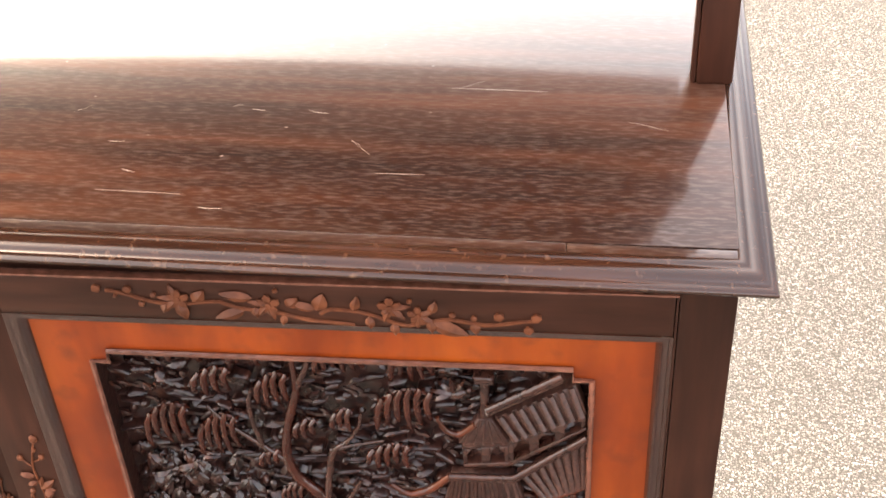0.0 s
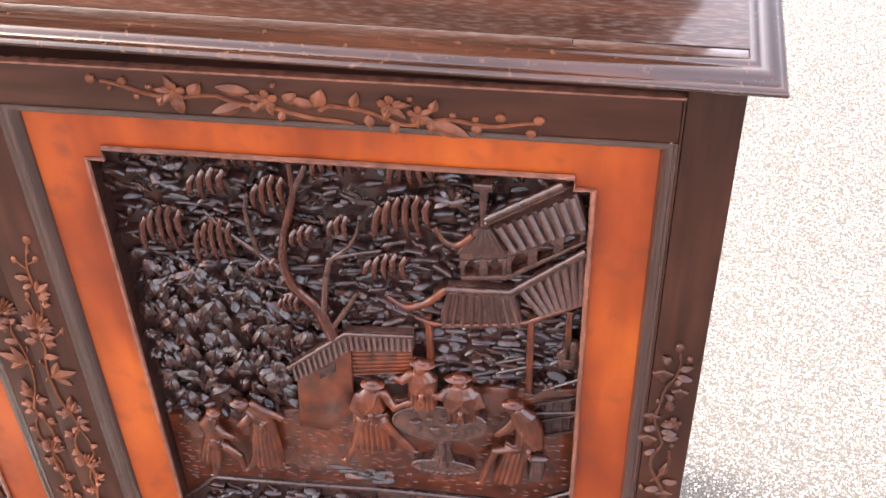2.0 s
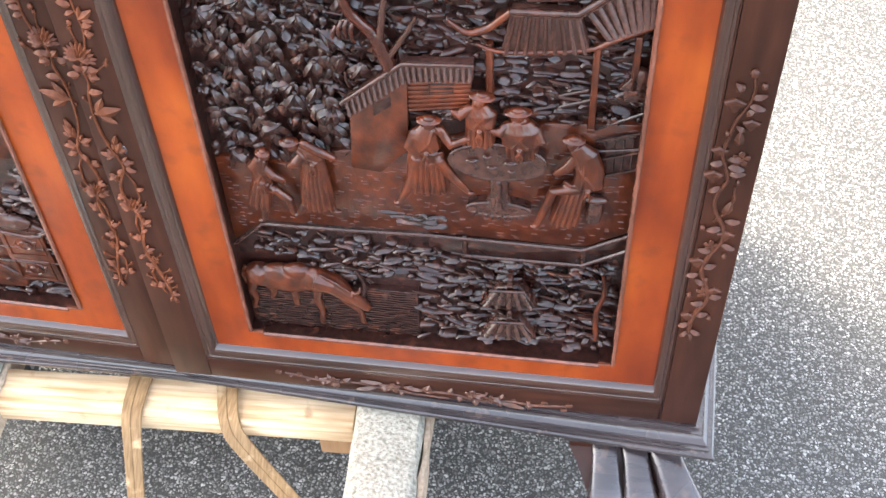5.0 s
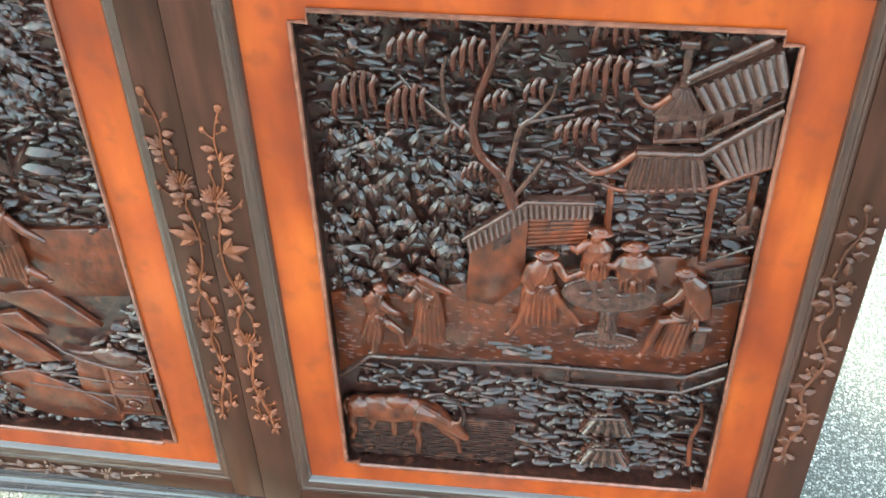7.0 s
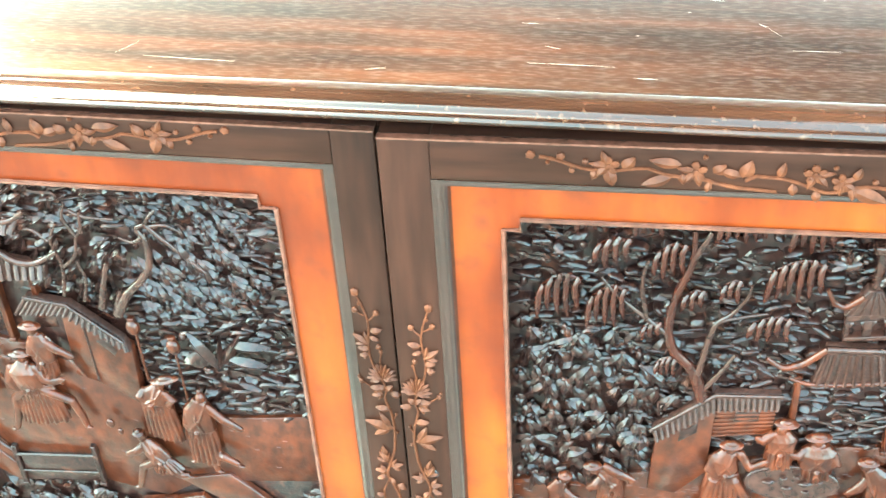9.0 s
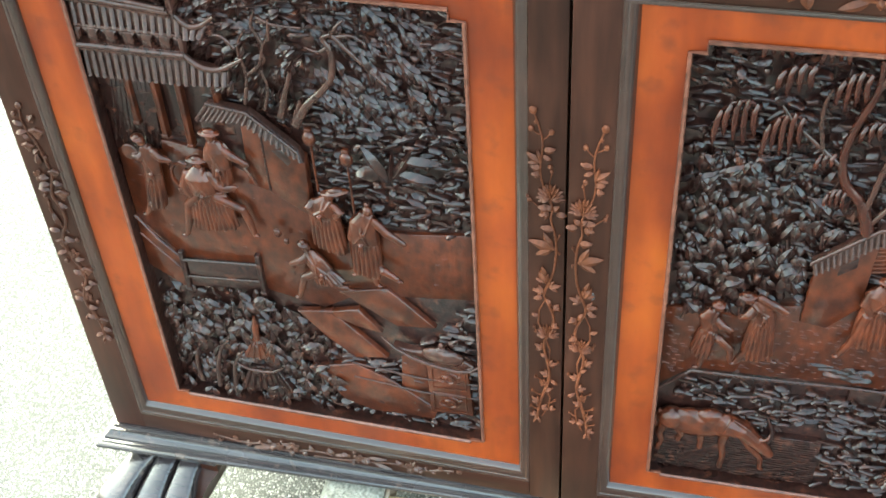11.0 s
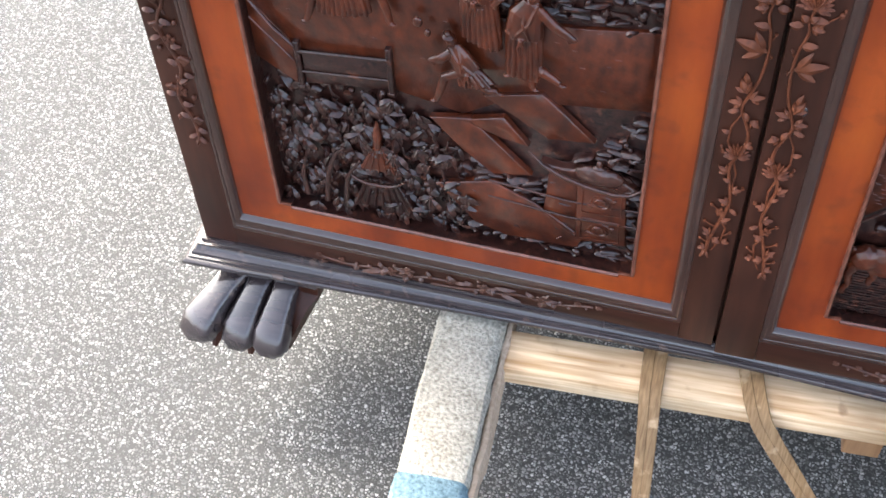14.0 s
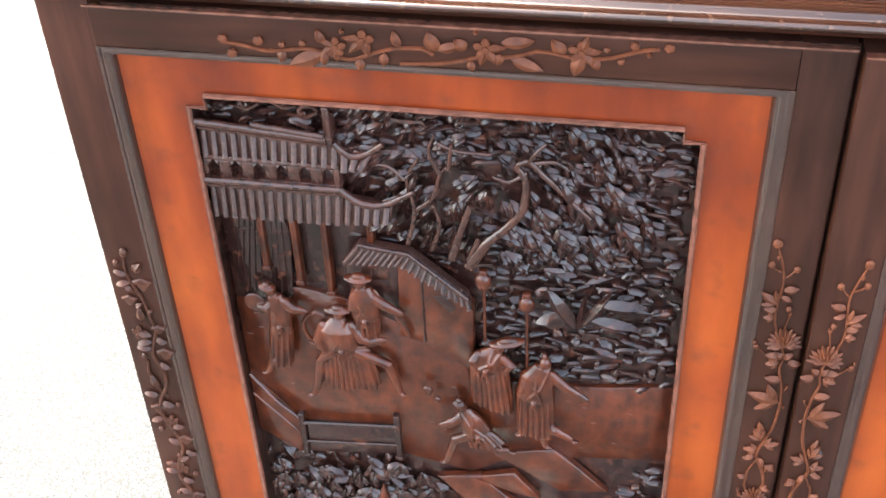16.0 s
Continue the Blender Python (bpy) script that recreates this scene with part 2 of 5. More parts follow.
STRAP = wood("tan_webbing", (0.190, 0.108, 0.048), (0.330, 0.205, 0.100), 0.7, (1, 0.12, 0.12), 500, bump=0.5, gloss=0.3, worn=(0.45, 0.31, 0.18), worn_from=0.60, worn_scale=60.0)
PALE_NICK = plain_material("bare_scratched_wood", (0.62, 0.54, 0.46), 0.6, 60)
RUBBER = plain_material("dark_rubber", (0.03, 0.03, 0.03), 0.7)
STEEL = plain_material("dull_steel", (0.35, 0.35, 0.36), 0.4)
STEEL.node_tree.nodes["Principled BSDF"].inputs["Metallic"].default_value = 1.0


# === mesh building ===
T = (1 + 5 ** 0.5) / 2


def ball_template():
    bm = bmesh.new()
    bmesh.ops.create_icosphere(bm, subdivisions=2, radius=1.0)
    v = np.array([p.co[:] for p in bm.verts])
    f = [[p.index for p in q.verts] for q in bm.faces]
    bm.free()
    return v, f


def lump_template():
    bm = bmesh.new()
    bmesh.ops.create_icosphere(bm, subdivisions=1, radius=1.0)
    v = np.array([p.co[:] for p in bm.verts])
    f = [[p.index for p in q.verts] for q in bm.faces]
    bm.free()
    return v, f


BALL, LUMP = ball_template(), lump_template()


def spin(rx=0, ry=0, rz=0):
    return np.array(Euler([radians(a) for a in (rx, ry, rz)]).to_matrix())


class Solid:
    """Collects vertices and faces of one part. Local axes: u to the right, v up, w towards the viewer."""

    def __init__(self):
        self.v, self.f, self.pieces = [], [], []

    def add(self, v, f):
        k = len(self.v)
        self.v.extend(tuple(p) for p in v)
        self.f.extend([i + k for i in q] for q in f)
        return self

    def ball(self, c, r, turn=(0, 0, 0), fine=False, rough=0.0):
        v, f = BALL if fine else LUMP
        r = (r, r, r) if isinstance(r, (int, float)) else r
        v = v * np.array(r)
        if rough:
            v = v * (1 + rough * (np.random.rand(len(v), 1) - 0.5))
        return self.add(v @ spin(*turn).T + np.array(c), f)

    def tube(self, pts, radii, sides=6, closed=False, flat=1.0, square=1.0):
        pts = np.array(pts, float)
        n = len(pts)
        radii = [radii] * n if isinstance(radii, (int, float)) else list(radii)
        if len(radii) != n:
            radii = np.interp(np.linspace(0, 1, n), np.linspace(0, 1, len(radii)), radii)
        v, f = [], []
        for i in range(n):
            a, b = pts[(i - 1) % n if closed else max(i - 1, 0)], pts[(i + 1) % n if closed else min(i + 1, n - 1)]
            d = b - a
            d = d / (np.linalg.norm(d) + 1e-9)
            side = np.cross(d, (0, 0, 1.0))
            if np.linalg.norm(side) < 1e-3:
                side = np.array((1.0, 0, 0))
            side /= np.linalg.norm(side)
            up = np.cross(side, d)
            for k in range(sides):
                q = 2 * math.pi * k / sides
                c, e = math.cos(q), math.sin(q)
                c, e = math.copysign(abs(c) ** square, c), math.copysign(abs(e) ** square, e)
                v.append(pts[i] + radii[i] * (c * side + flat * e * up))
        for i in range(n if closed else n - 1):
            j = (i + 1) % n
            for k in range(sides):
                m = (k + 1) % sides
                f.append([i * sides + k, i * sides + m, j * sides + m, j * sides + k])
        if not closed:
            f.append(list(range(sides))[::-1])
            f.append([(n - 1) * sides + k for k in range(sides)])
        return self.add(v, f)

    def slab(self, poly, w0, w1, chamfer=0.8):
        """A flat piece of outline poly (counter-clockwise) from w0 up to w1, its upper edge eased. w1 may be one height for each corner."""
        n = len(poly)
        w1 = [w1] * n if isinstance(w1, (int, float)) else w1
        area = sum(poly[i][0] * poly[(i + 1) % n][1] - poly[(i + 1) % n][0] * poly[i][1] for i in range(n))
        if area < 0:
            poly, w1 = poly[::-1], w1[::-1]
        p = np.array(poly, float)
        inner = []
        for i in range(n):
            a, b = p[i] - p[i - 1], p[(i + 1) % n] - p[i]
            a, b = a / (np.linalg.norm(a) + 1e-9), b / (np.linalg.norm(b) + 1e-9)
            na, nb = np.array((-a[1], a[0])), np.array((-b[1], b[0]))
            m = (na + nb) / max(0.4, 1 + na @ nb)
            inner.append(p[i] + m * chamfer)
        v = [(*q, w0) for q in p] + [(*q, w - chamfer) for q, w in zip(p, w1)] + [(*q, w) for q, w in zip(inner, w1)]
        f = []
        for i in range(n):
            j = (i + 1) % n
            f += [[i, j, n + j, n + i], [n + i, n + j, 2 * n + j, 2 * n + i]]
        f += [list(range(2 * n, 3 * n)), list(range(n))[::-1]]
        return self.add(v, f)

    def box(self, a, b, chamfer=0.8):
        return self.slab([(a[0], a[1]), (b[0], a[1]), (b[0], b[1]), (a[0], b[1])], a[2], b[2], chamfer)

    def petal(self, c, length, width, angle, thick=1.6, lift=0.0, blunt=False):
        """A leaf, pointed or paddle-shaped, that starts at c and runs at the angle (degrees from +u)."""
        v, f, n = [], [], 6
        for i in range(n + 1):
            s = i / n
            half = width / 2 * math.sin(math.pi * min(1, s ** 0.8)) ** 0.8 if 0 < i < n else 0.05
            if blunt and i:
                half = width / 2 * (0.25 + 0.75 * math.sin(math.pi * 0.62 * min(s / 0.72, 1.0))) * (1.0 if s < 0.72 else math.sqrt(max(0.02, 1 - ((s - 0.72) / 0.28) ** 2)))
            h = thick * (0.5 + math.sin(math.pi * s)) + lift * s
            v += [(s * length, half, 0.35 * h), (s * length, 0, h), (s * length, -half, 0.35 * h), (s * length, 0, -0.6)]
        for i in range(n):
            for k in range(4):
                m = (k + 1) % 4
                f.append([4 * i + k, 4 * i + m, 4 * i + 4 + m, 4 * i + 4 + k])
        return self.add(np.array(v) @ spin(0, 0, angle).T + np.array(c), [q[::-1] for q in f])

    def mesh(self, name, place=lambda v: v, sharp=40):
        me = bpy.data.meshes.new(name)
        me.from_pydata([place(p) for p in self.v], [], self.f)
        bm = bmesh.new()
        bm.from_mesh(me)
        bmesh.ops.recalc_face_normals(bm, faces=bm.faces)
        bm.to_mesh(me)
        bm.free()
        me.shade_smooth()
        me.set_sharp_from_angle(angle=radians(sharp))
        return me


def fused(s, voxel=0.9, ease=3):
    """Melts the overlapping forms of a solid into one smooth carved piece."""
    rough = new("rough", s.mesh("rough"))
    melt = rough.modifiers.new("melt", "REMESH")
    melt.mode, melt.voxel_size = "VOXEL", voxel
    soft = rough.modifiers.new("soft", "SMOOTH")
    soft.factor, soft.iterations = 0.5, ease
    me = bpy.data.meshes.new_from_object(rough.evaluated_get(bpy.context.evaluated_depsgraph_get()))
    out = Solid()
    out.add([v.co[:] for v in me.vertices], [list(f.vertices) for f in me.polygons])
    bpy.data.meshes.remove(rough.data)
    bpy.data.meshes.remove(me)
    return out


def part(name, solid, material, parent, label="", place=lambda v: v, sharp=40):
    """Links a solid as one mesh object under a thing or under a part."""
    me = solid if isinstance(solid, bpy.types.Mesh) else solid.mesh(name, place, sharp)
    if not me.materials:
        me.materials.append(material)
    ob = new(name, me)
    ob.parent = parent
    return tagged(ob, label) if label else ob


def block(a, b, bevel=0.002):
    """A timber block between two corners (x, y, z), its edges eased all round."""
    bm = bmesh.new()
    bmesh.ops.create_cube(bm, size=1.0)
    for v in bm.verts:
        v.co = [(p + q) / 2 + c * (q - p) for p, q, c in zip(a, b, v.co)]
    bmesh.ops.bevel(bm, geom=bm.edges[:], offset=bevel, segments=2, affect="EDGES", profile=0.6)
    me = bpy.data.meshes.new("block")
    bm.to_mesh(me)
    bm.free()
    me.shade_smooth()
    me.set_sharp_from_angle(angle=radians(50))
    return me


def swept(profile, path, sharp=35):
    """A moulding: profile of (out, z) carried along an open level path of (x, y, outward x, outward y) with mitred corners."""
    s = Solid()
    n = len(profile)
    v = [(x + o * ox, y + o * oy, z) for x, y, ox, oy in path for o, z in profile]
    f = []
    for i in range(len(path) - 1):
        for k in range(n):
            m = (k + 1) % n
            f.append([i * n + k, i * n + m, (i + 1) * n + m, (i + 1) * n + k])
    f += [list(range(n)), [(len(path) - 1) * n + k for k in range(n)][::-1]]
    s.add(v, f)
    return s


# === ground ===
ground = Solid()
ground.add([(-60, -60, 0), (60, -60, 0), (60, 60, 0), (-60, 60, 0)], [[0, 1, 2, 3]])
tagged(part("ground", ground, ASPHALT, None), "worn pale grey stone-chip asphalt yard", "ground", kind="structure")

# === sideboard ===
XL, XR, BACK = -0.5405, 0.543, 0.44
Z_BASE, Z_DOOR0, Z_DOOR1, Z_TOP = 0.161, 0.193, 0.8975, 0.936
sideboard = new("sideboard")
tagged(sideboard, "dark Chinese carved sideboard with two orange-panelled doors, raised on a dolly", "sideboard")

part("side_panel", block((XL, 0.03, Z_BASE + 0.005), (XL + 0.02, BACK - 0.01, 0.9205)), EBONY_V, sideboard)
part("side_panel", block((XR - 0.02, 0.03, Z_BASE + 0.005), (XR, BACK - 0.01, 0.9205)), EBONY_V, sideboard)
part("back_panel", block((XL + 0.022, BACK - 0.022, Z_BASE + 0.005), (XR - 0.022, BACK - 0.012, 0.9205)), EBONY_V, sideboard)
part("bottom_board", block((XL + 0.004, 0.004, Z_BASE), (XR - 0.004, BACK - 0.012, 0.180)), EBONY_H, sideboard)
part("head_rail", block((XL + 0.042, 0.010, Z_DOOR1 + 0.001), (XR - 0.042, 0.03, 0.9205)), EBONY_H, sideboard, "dark rail above the doors")
POST_W = 0.0365
part("corner_post", block((XL, 0.0, Z_BASE + 0.004), (XL + POST_W + 0.003, 0.032, 0.9205), 0.0025), EBONY_V, sideboard)
part("corner_post", block((XR - POST_W, 0.0, Z_BASE + 0.004), (XR, 0.032, 0.9205), 0.0025), EBONY_V, sideboard)

# top: framed panel with an ogee border
PX0, PX1, PY0 = -0.536, 0.541, 0.001
part("top_panel", block((PX0 + 0.001, PY0 + 0.001, 0.9207), (PX1 - 0.001, BACK - 0.02, Z_TOP), 0.0012), TOP, sideboard, "scratched glossy rosewood top")
part("front_strip", block((PX0 + 0.012, PY0 - 0.0095, 0.9215), (0.4335, PY0 + 0.0003, Z_TOP - 0.0003), 0.0006), TOP, sideboard)
part("front_strip", block((0.4340, PY0 - 0.0095, 0.9215), (PX1 - 0.002, PY0 + 0.0003, Z_TOP - 0.0006), 0.0006), TOP, sideboard)
nicks, rnd = Solid(), random.Random(77)
for k in range(26):
    x, y, ln, a = rnd.uniform(-0.5, 0.5), rnd.uniform(0.012, 0.185), rnd.uniform(0.006, 0.03) * (3 if k < 6 else 1), rnd.gauss(0, 0.5 if k > 5 else 0.05)
    hw = rnd.uniform(0.00012, 0.00035)
    p = [(x, y), (x + 0.5 * ln * math.cos(a), y + 0.5 * ln * math.sin(a) + rnd.uniform(-0.0006, 0.0006)), (x + ln * math.cos(a), y + ln * math.sin(a))]
    nicks.add([(u, v + s * hw * w, Z_TOP + 0.00012) for (u, v), w in zip(p, (0.3, 1, 0.3)) for s in (-1, 1)], [[0, 2, 3, 1], [2, 4, 5, 3]])
tagged(part("scratch", nicks, PALE_NICK, sideboard, "pale scratch in the polish"), kind="stuff")
OGEE = [(-0.002, 0.912), (-0.002, 0.9352), (0.001, 0.9362), (0.004, 0.9354), (0.0055, 0.9335), (0.0068, 0.9338), (0.0095, 0.9340), (0.0130, 0.9322), (0.0155, 0.9285),
        (0.0165, 0.9255), (0.0178, 0.9252), (0.0205, 0.9245), (0.0220, 0.9215), (0.0212, 0.9180), (0.0180, 0.9165), (0.0172, 0.9135), (0.0150, 0.912)]
OGEE = [(o, 0.9362 - 0.62 * (0.9362 - z)) for o, z in OGEE]
OY = PY0 - 0.0105
part("top_moulding", swept(OGEE, [(PX0 - 0.001, BACK - 0.02, -1, 0), (PX0 - 0.001, OY, -1, -1), (PX1 - 0.0005, OY, 1, -1), (PX1 - 0.0005, BACK - 0.02, 1, 0)]),
     MOULD, sideboard, "rubbed ogee edge of the top", sharp=60)

# upper stage on two uprights: plain closed box, unseen, added for its shade on the top
Z_UP, Z_HIGH = 1.062, 1.45
for x in (0.518, -0.541):
    up = part("upright_post", block((x, 0.197, Z_TOP), (x + 0.027, 0.235, Z_UP), 0.003), EBONY_V, sideboard)
    part("bead", block((x - 0.004 if x > 0 else x + 0.027, 0.199, Z_TOP), (x if x > 0 else x + 0.031, 0.206, Z_UP), 0.0015), EBONY_V, up)
part("upper_shelf", block((-0.549, 0.190, Z_UP), (0.551, 0.430, Z_UP + 0.022), 0.002), EBONY_H, sideboard)
part("upper_side", block((-0.543, 0.194, Z_UP + 0.0225), (-0.523, 0.418, Z_HIGH), 0.002), EBONY_V, sideboard)
part("upper_side", block((0.527, 0.194, Z_UP + 0.0225), (0.547, 0.418, Z_HIGH), 0.002), EBONY_V, sideboard)
part("upper_back", block((-0.5225, 0.400, Z_UP + 0.0225), (0.5265, 0.414, Z_HIGH), 0.002), EBONY_H, sideboard)
part("upper_cornice", block((-0.555, 0.180, Z_HIGH), (0.559, 0.425, Z_HIGH + 0.03), 0.004), EBONY_H, sideboard)

# base moulding and bottom edge
BASE = [(-0.002, 0.1690), (-0.002, 0.1965), (0.0050, 0.1965), (0.0056, 0.1925), (0.0095, 0.1920), (0.0102, 0.1895), (0.0128, 0.1868), (0.0170, 0.1850), (0.0176, 0.1822), (0.0208, 0.1818), (0.0214, 0.1795),
        (0.0248, 0.1795), (0.0272, 0.1782), (0.0280, 0.1760), (0.0272, 0.1738), (0.0245, 0.1728), (0.0180, 0.1722), (0.0150, 0.1690)]
N_BASE = 24
# the front of the base bows in slightly towards the middle
front = [(XL + 0.001 + (XR - XL - 0.002) * i / N_BASE, 0.001, 0.0, -(0.32 + 0.68 * abs(2 * i / N_BASE - 1) ** 1.3)) for i in range(1, N_BASE)]
part("base_moulding", swept(BASE, [(XL + 0.001, BACK - 0.02, -0.75, 0), (XL + 0.001, 0.001, -0.75, -1), *front, (XR - 0.001, 0.001, 0.75, -1), (XR - 0.001, BACK - 0.02, 0.75, 0)]),
     EBONISED, sideboard, "black stepped base moulding", sharp=32)


for x0, x1 in ((-0.520, -0.412), (0.414, 0.523)):
    part("plinth_block", block((x0, -0.016, 0.1605), (x1, 0.08, 0.1720), 0.0025), EBONISED, sideboard, "low block over the paw foot")


def turned(s, mirror):
    if mirror:
        s.v = [(-x, y, z) for x, y, z in s.v]
        s.f = [q[::-1] for q in s.f]
    return s


def ankle():
    """The block of a lion's-paw foot, wide under the moulding and tapering down to the sole."""
    s = Solid()
    lo, hi = [(-0.030, -0.040), (0.034, -0.046), (0.046, 0.074), (-0.040, 0.074)], [(-0.044, -0.004), (0.062, -0.010), (0.064, 0.074), (-0.048, 0.074)]
    mid = [tuple(0.35 * p + 0.65 * q for p, q in zip(a, c)) for a, c in zip(lo, hi)]
    rings = ((lo, 0.001), (lo, 0.012), (mid, 0.046), (hi, 0.056), (hi, 0.0755))
    v = [(x, y, z) for ring, z in rings for x, y in ring]
    f = [[i * 4 + k, i * 4 + (k + 1) % 4, i * 4 + 4 + (k + 1) % 4, i * 4 + 4 + k] for i in range(4) for k in range(4)]
    s.add(v, f + [[3, 2, 1, 0], [16, 17, 18, 19]])
    # narrow claws wedged between the toes
    for x0, x1 in ((-0.024, -0.046), (0.010, -0.004)):
        s.tube([(x0, -0.010, 0.046), (0.5 * (x0 + x1), -0.034, 0.032), (x1, -0.054, 0.018), (x1 - 0.001, -0.066, 0.006)], [0.006, 0.008, 0.0095, 0.003], 6)
    return s


def toe(x0, x1, wide):
    """One flat-topped toe: narrow at the root, swelling over the knuckle, blunt at the tip."""
    s, d = Solid(), x1 - x0
    pts = [(x0, 0.012, 0.060), (x0, -0.002, 0.058), (x0 + 0.22 * d, -0.018, 0.053), (x0 + 0.55 * d, -0.036, 0.041), (x0 + 0.85 * d, -0.050, 0.028), (x1, -0.061, 0.0165), (x1, -0.066, 0.010)]
    s.tube(pts, [wide * 0.80, wide * 0.80, wide * 0.74, wide * 0.86, wide * 1.05, wide * 0.98, wide * 0.55], 16, flat=0.74, square=0.45)
    return s.ball((x1, -0.054, 0.0150), (wide * 0.98, 0.0165, 0.0145), fine=True)


for mirror, x in ((False, -0.476), (True, 0.481)):
    block_me = turned(ankle(), mirror).mesh("paw_foot", sharp=30)
    toe_me = [turned(toe(*q), mirror).mesh("toe", sharp=50) for q in ((-0.034, -0.066, 0.0215), (-0.004, -0.019, 0.0180), (0.026, 0.018, 0.0185))]
    block_me.materials.append(EBONY_V)
    for me in toe_me:
        me.materials.append(EBONISED)
    for y, flip in ((0.0, 1), (0.40, -1)):
        foot = part("paw_foot", block_me, EBONY_V, sideboard, "black lion's-paw foot")
        foot.matrix_basis = pose(x, y, 0.080) @ Matrix.Diagonal((1, flip, 1.12, 1))
        for me in toe_me:
            part("toe", me, EBONISED, foot, "worn bluish-black toe")


# === carved vines ===
def flower(s, c, r, petals=5):
    for k in range(petals):
        a = 360 * k / petals + 20
        q = radians(a)
        s.ball((c[0] + 0.62 * r * math.cos(q), c[1] + 0.62 * r * math.sin(q), c[2] + 0.6), (0.5 * r, 0.42 * r, 1.6), (0, 0, a))
    s.ball((c[0], c[1], c[2] + 1.6), (0.34 * r, 0.34 * r, 1.4))


def level_vine(mirror=False, tall=1.0):
    """The flowering spray of the rails, 296 mm long: two overlapping stems with buds, leaves and four blossoms."""
    s = Solid()
    for stem in ([(8, 7), (40, 1), (64, -3), (84, 2), (102, -3), (130, -10), (154, -11), (172, -16)],
                 [(150, -4), (156, 0), (180, -6), (206, -12), (230, -9), (256, -9), (290, -8)]):
        run = np.linspace(stem[0][0], stem[-1][0], 40)
        s.tube([(u, np.interp(u, *zip(*stem)) + 1.8 * math.sin(0.115 * u), 0.6) for u in run], [1.6, 1.4, 1.4, 1.6, 1.2], 6)
    for u, v, r in ((2, 10, 3.2), (23, 10, 3.0), (31, -2, 2.2), (266, -3, 3.4), (290, -3, 3.4), (285, -14, 3.2), (236, -3, 2.2), (250, -5, 2.2), (14, 4, 1.6), (193, -1, 2.0), (40, 6, 2.0), (122, 13, 1.8), (209, 8, 1.8)):
        s.ball((u, v, 1.0), (1.2 * r, 1.15 * r, 2.4))
    for u, v, ln, wd, a in ((106, 6, 20, 7, 172), (100, -5, 20, 7, 200), (148, -3, 14, 8, 70), (147, -2, 15, 6, 160), (172, -2, 12, 5, 75), (222, -10, 24, 9, -22), (222, -2, 10, 5, 70),
                            (66, 1, 12, 7, 50), (128, 0, 10, 7, 40), (48, -1, 8, 5, -110), (56, 0, 14, 7, -75), (222, -8, 10, 5, -85), (250, -9, 9, 5, -80), (126, -8, 8, 4, -100), (182, -7, 9, 5, -85), (198, -12, 9, 5, -85), (107, -2, 8, 5, -80)):
        s.petal((u, v, 0.4), ln * 1.1, wd * 1.35, a, 2.4, 0.6)
    for u, v, r in ((56, 3, 8), (116, 1, 8), (196, 2, 8), (214, -4, 7)):
        flower(s, (u, v, 0.8), r)
        for a in (55, 118, 170):
            s.petal((u, v, 0.4), 1.7 * r, 0.7 * r, a + u, 2.0, 0.6)
    s.v = [(148 + (u - 148) * 1.03, v * tall, w) for u, v, w in s.v]
    if mirror:
        s.v = [(296 - u, v, w) for u, v, w in s.v]
    return s


def fan(s, c, r, mid, span, n):
    """A chrysanthemum seen from the side: two rows of narrow blunt petals spread over an arc."""
    for row, (size, lift) in enumerate(((1.0, 0.4), (0.66, 2.0))):
        m = n - 3 * row
        for k in range(m):
            s.petal((c[0], c[1], c[2] + row), r * size * (0.92 + 0.08 * (k % 2)), r * 0.25, mid + span * (k / (m - 1) - 0.5), 1.9, lift, True)
    s.ball((c[0], c[1], c[2] + 1.6), (0.24 * r, 0.20 * r, 1.6))


def lobed(s, u, v, length, width, a):
    """A three-lobed pointed leaf."""
    s.petal((u, v, 0.6), length, width, a, 2.3, 0.8)
    q = radians(a)
    for side in (-1, 1):
        s.petal((u + 0.12 * length * math.cos(q), v + 0.12 * length * math.sin(q), 0.5), 0.66 * length, 0.72 * width, a + side * 44, 2.0, 0.6)


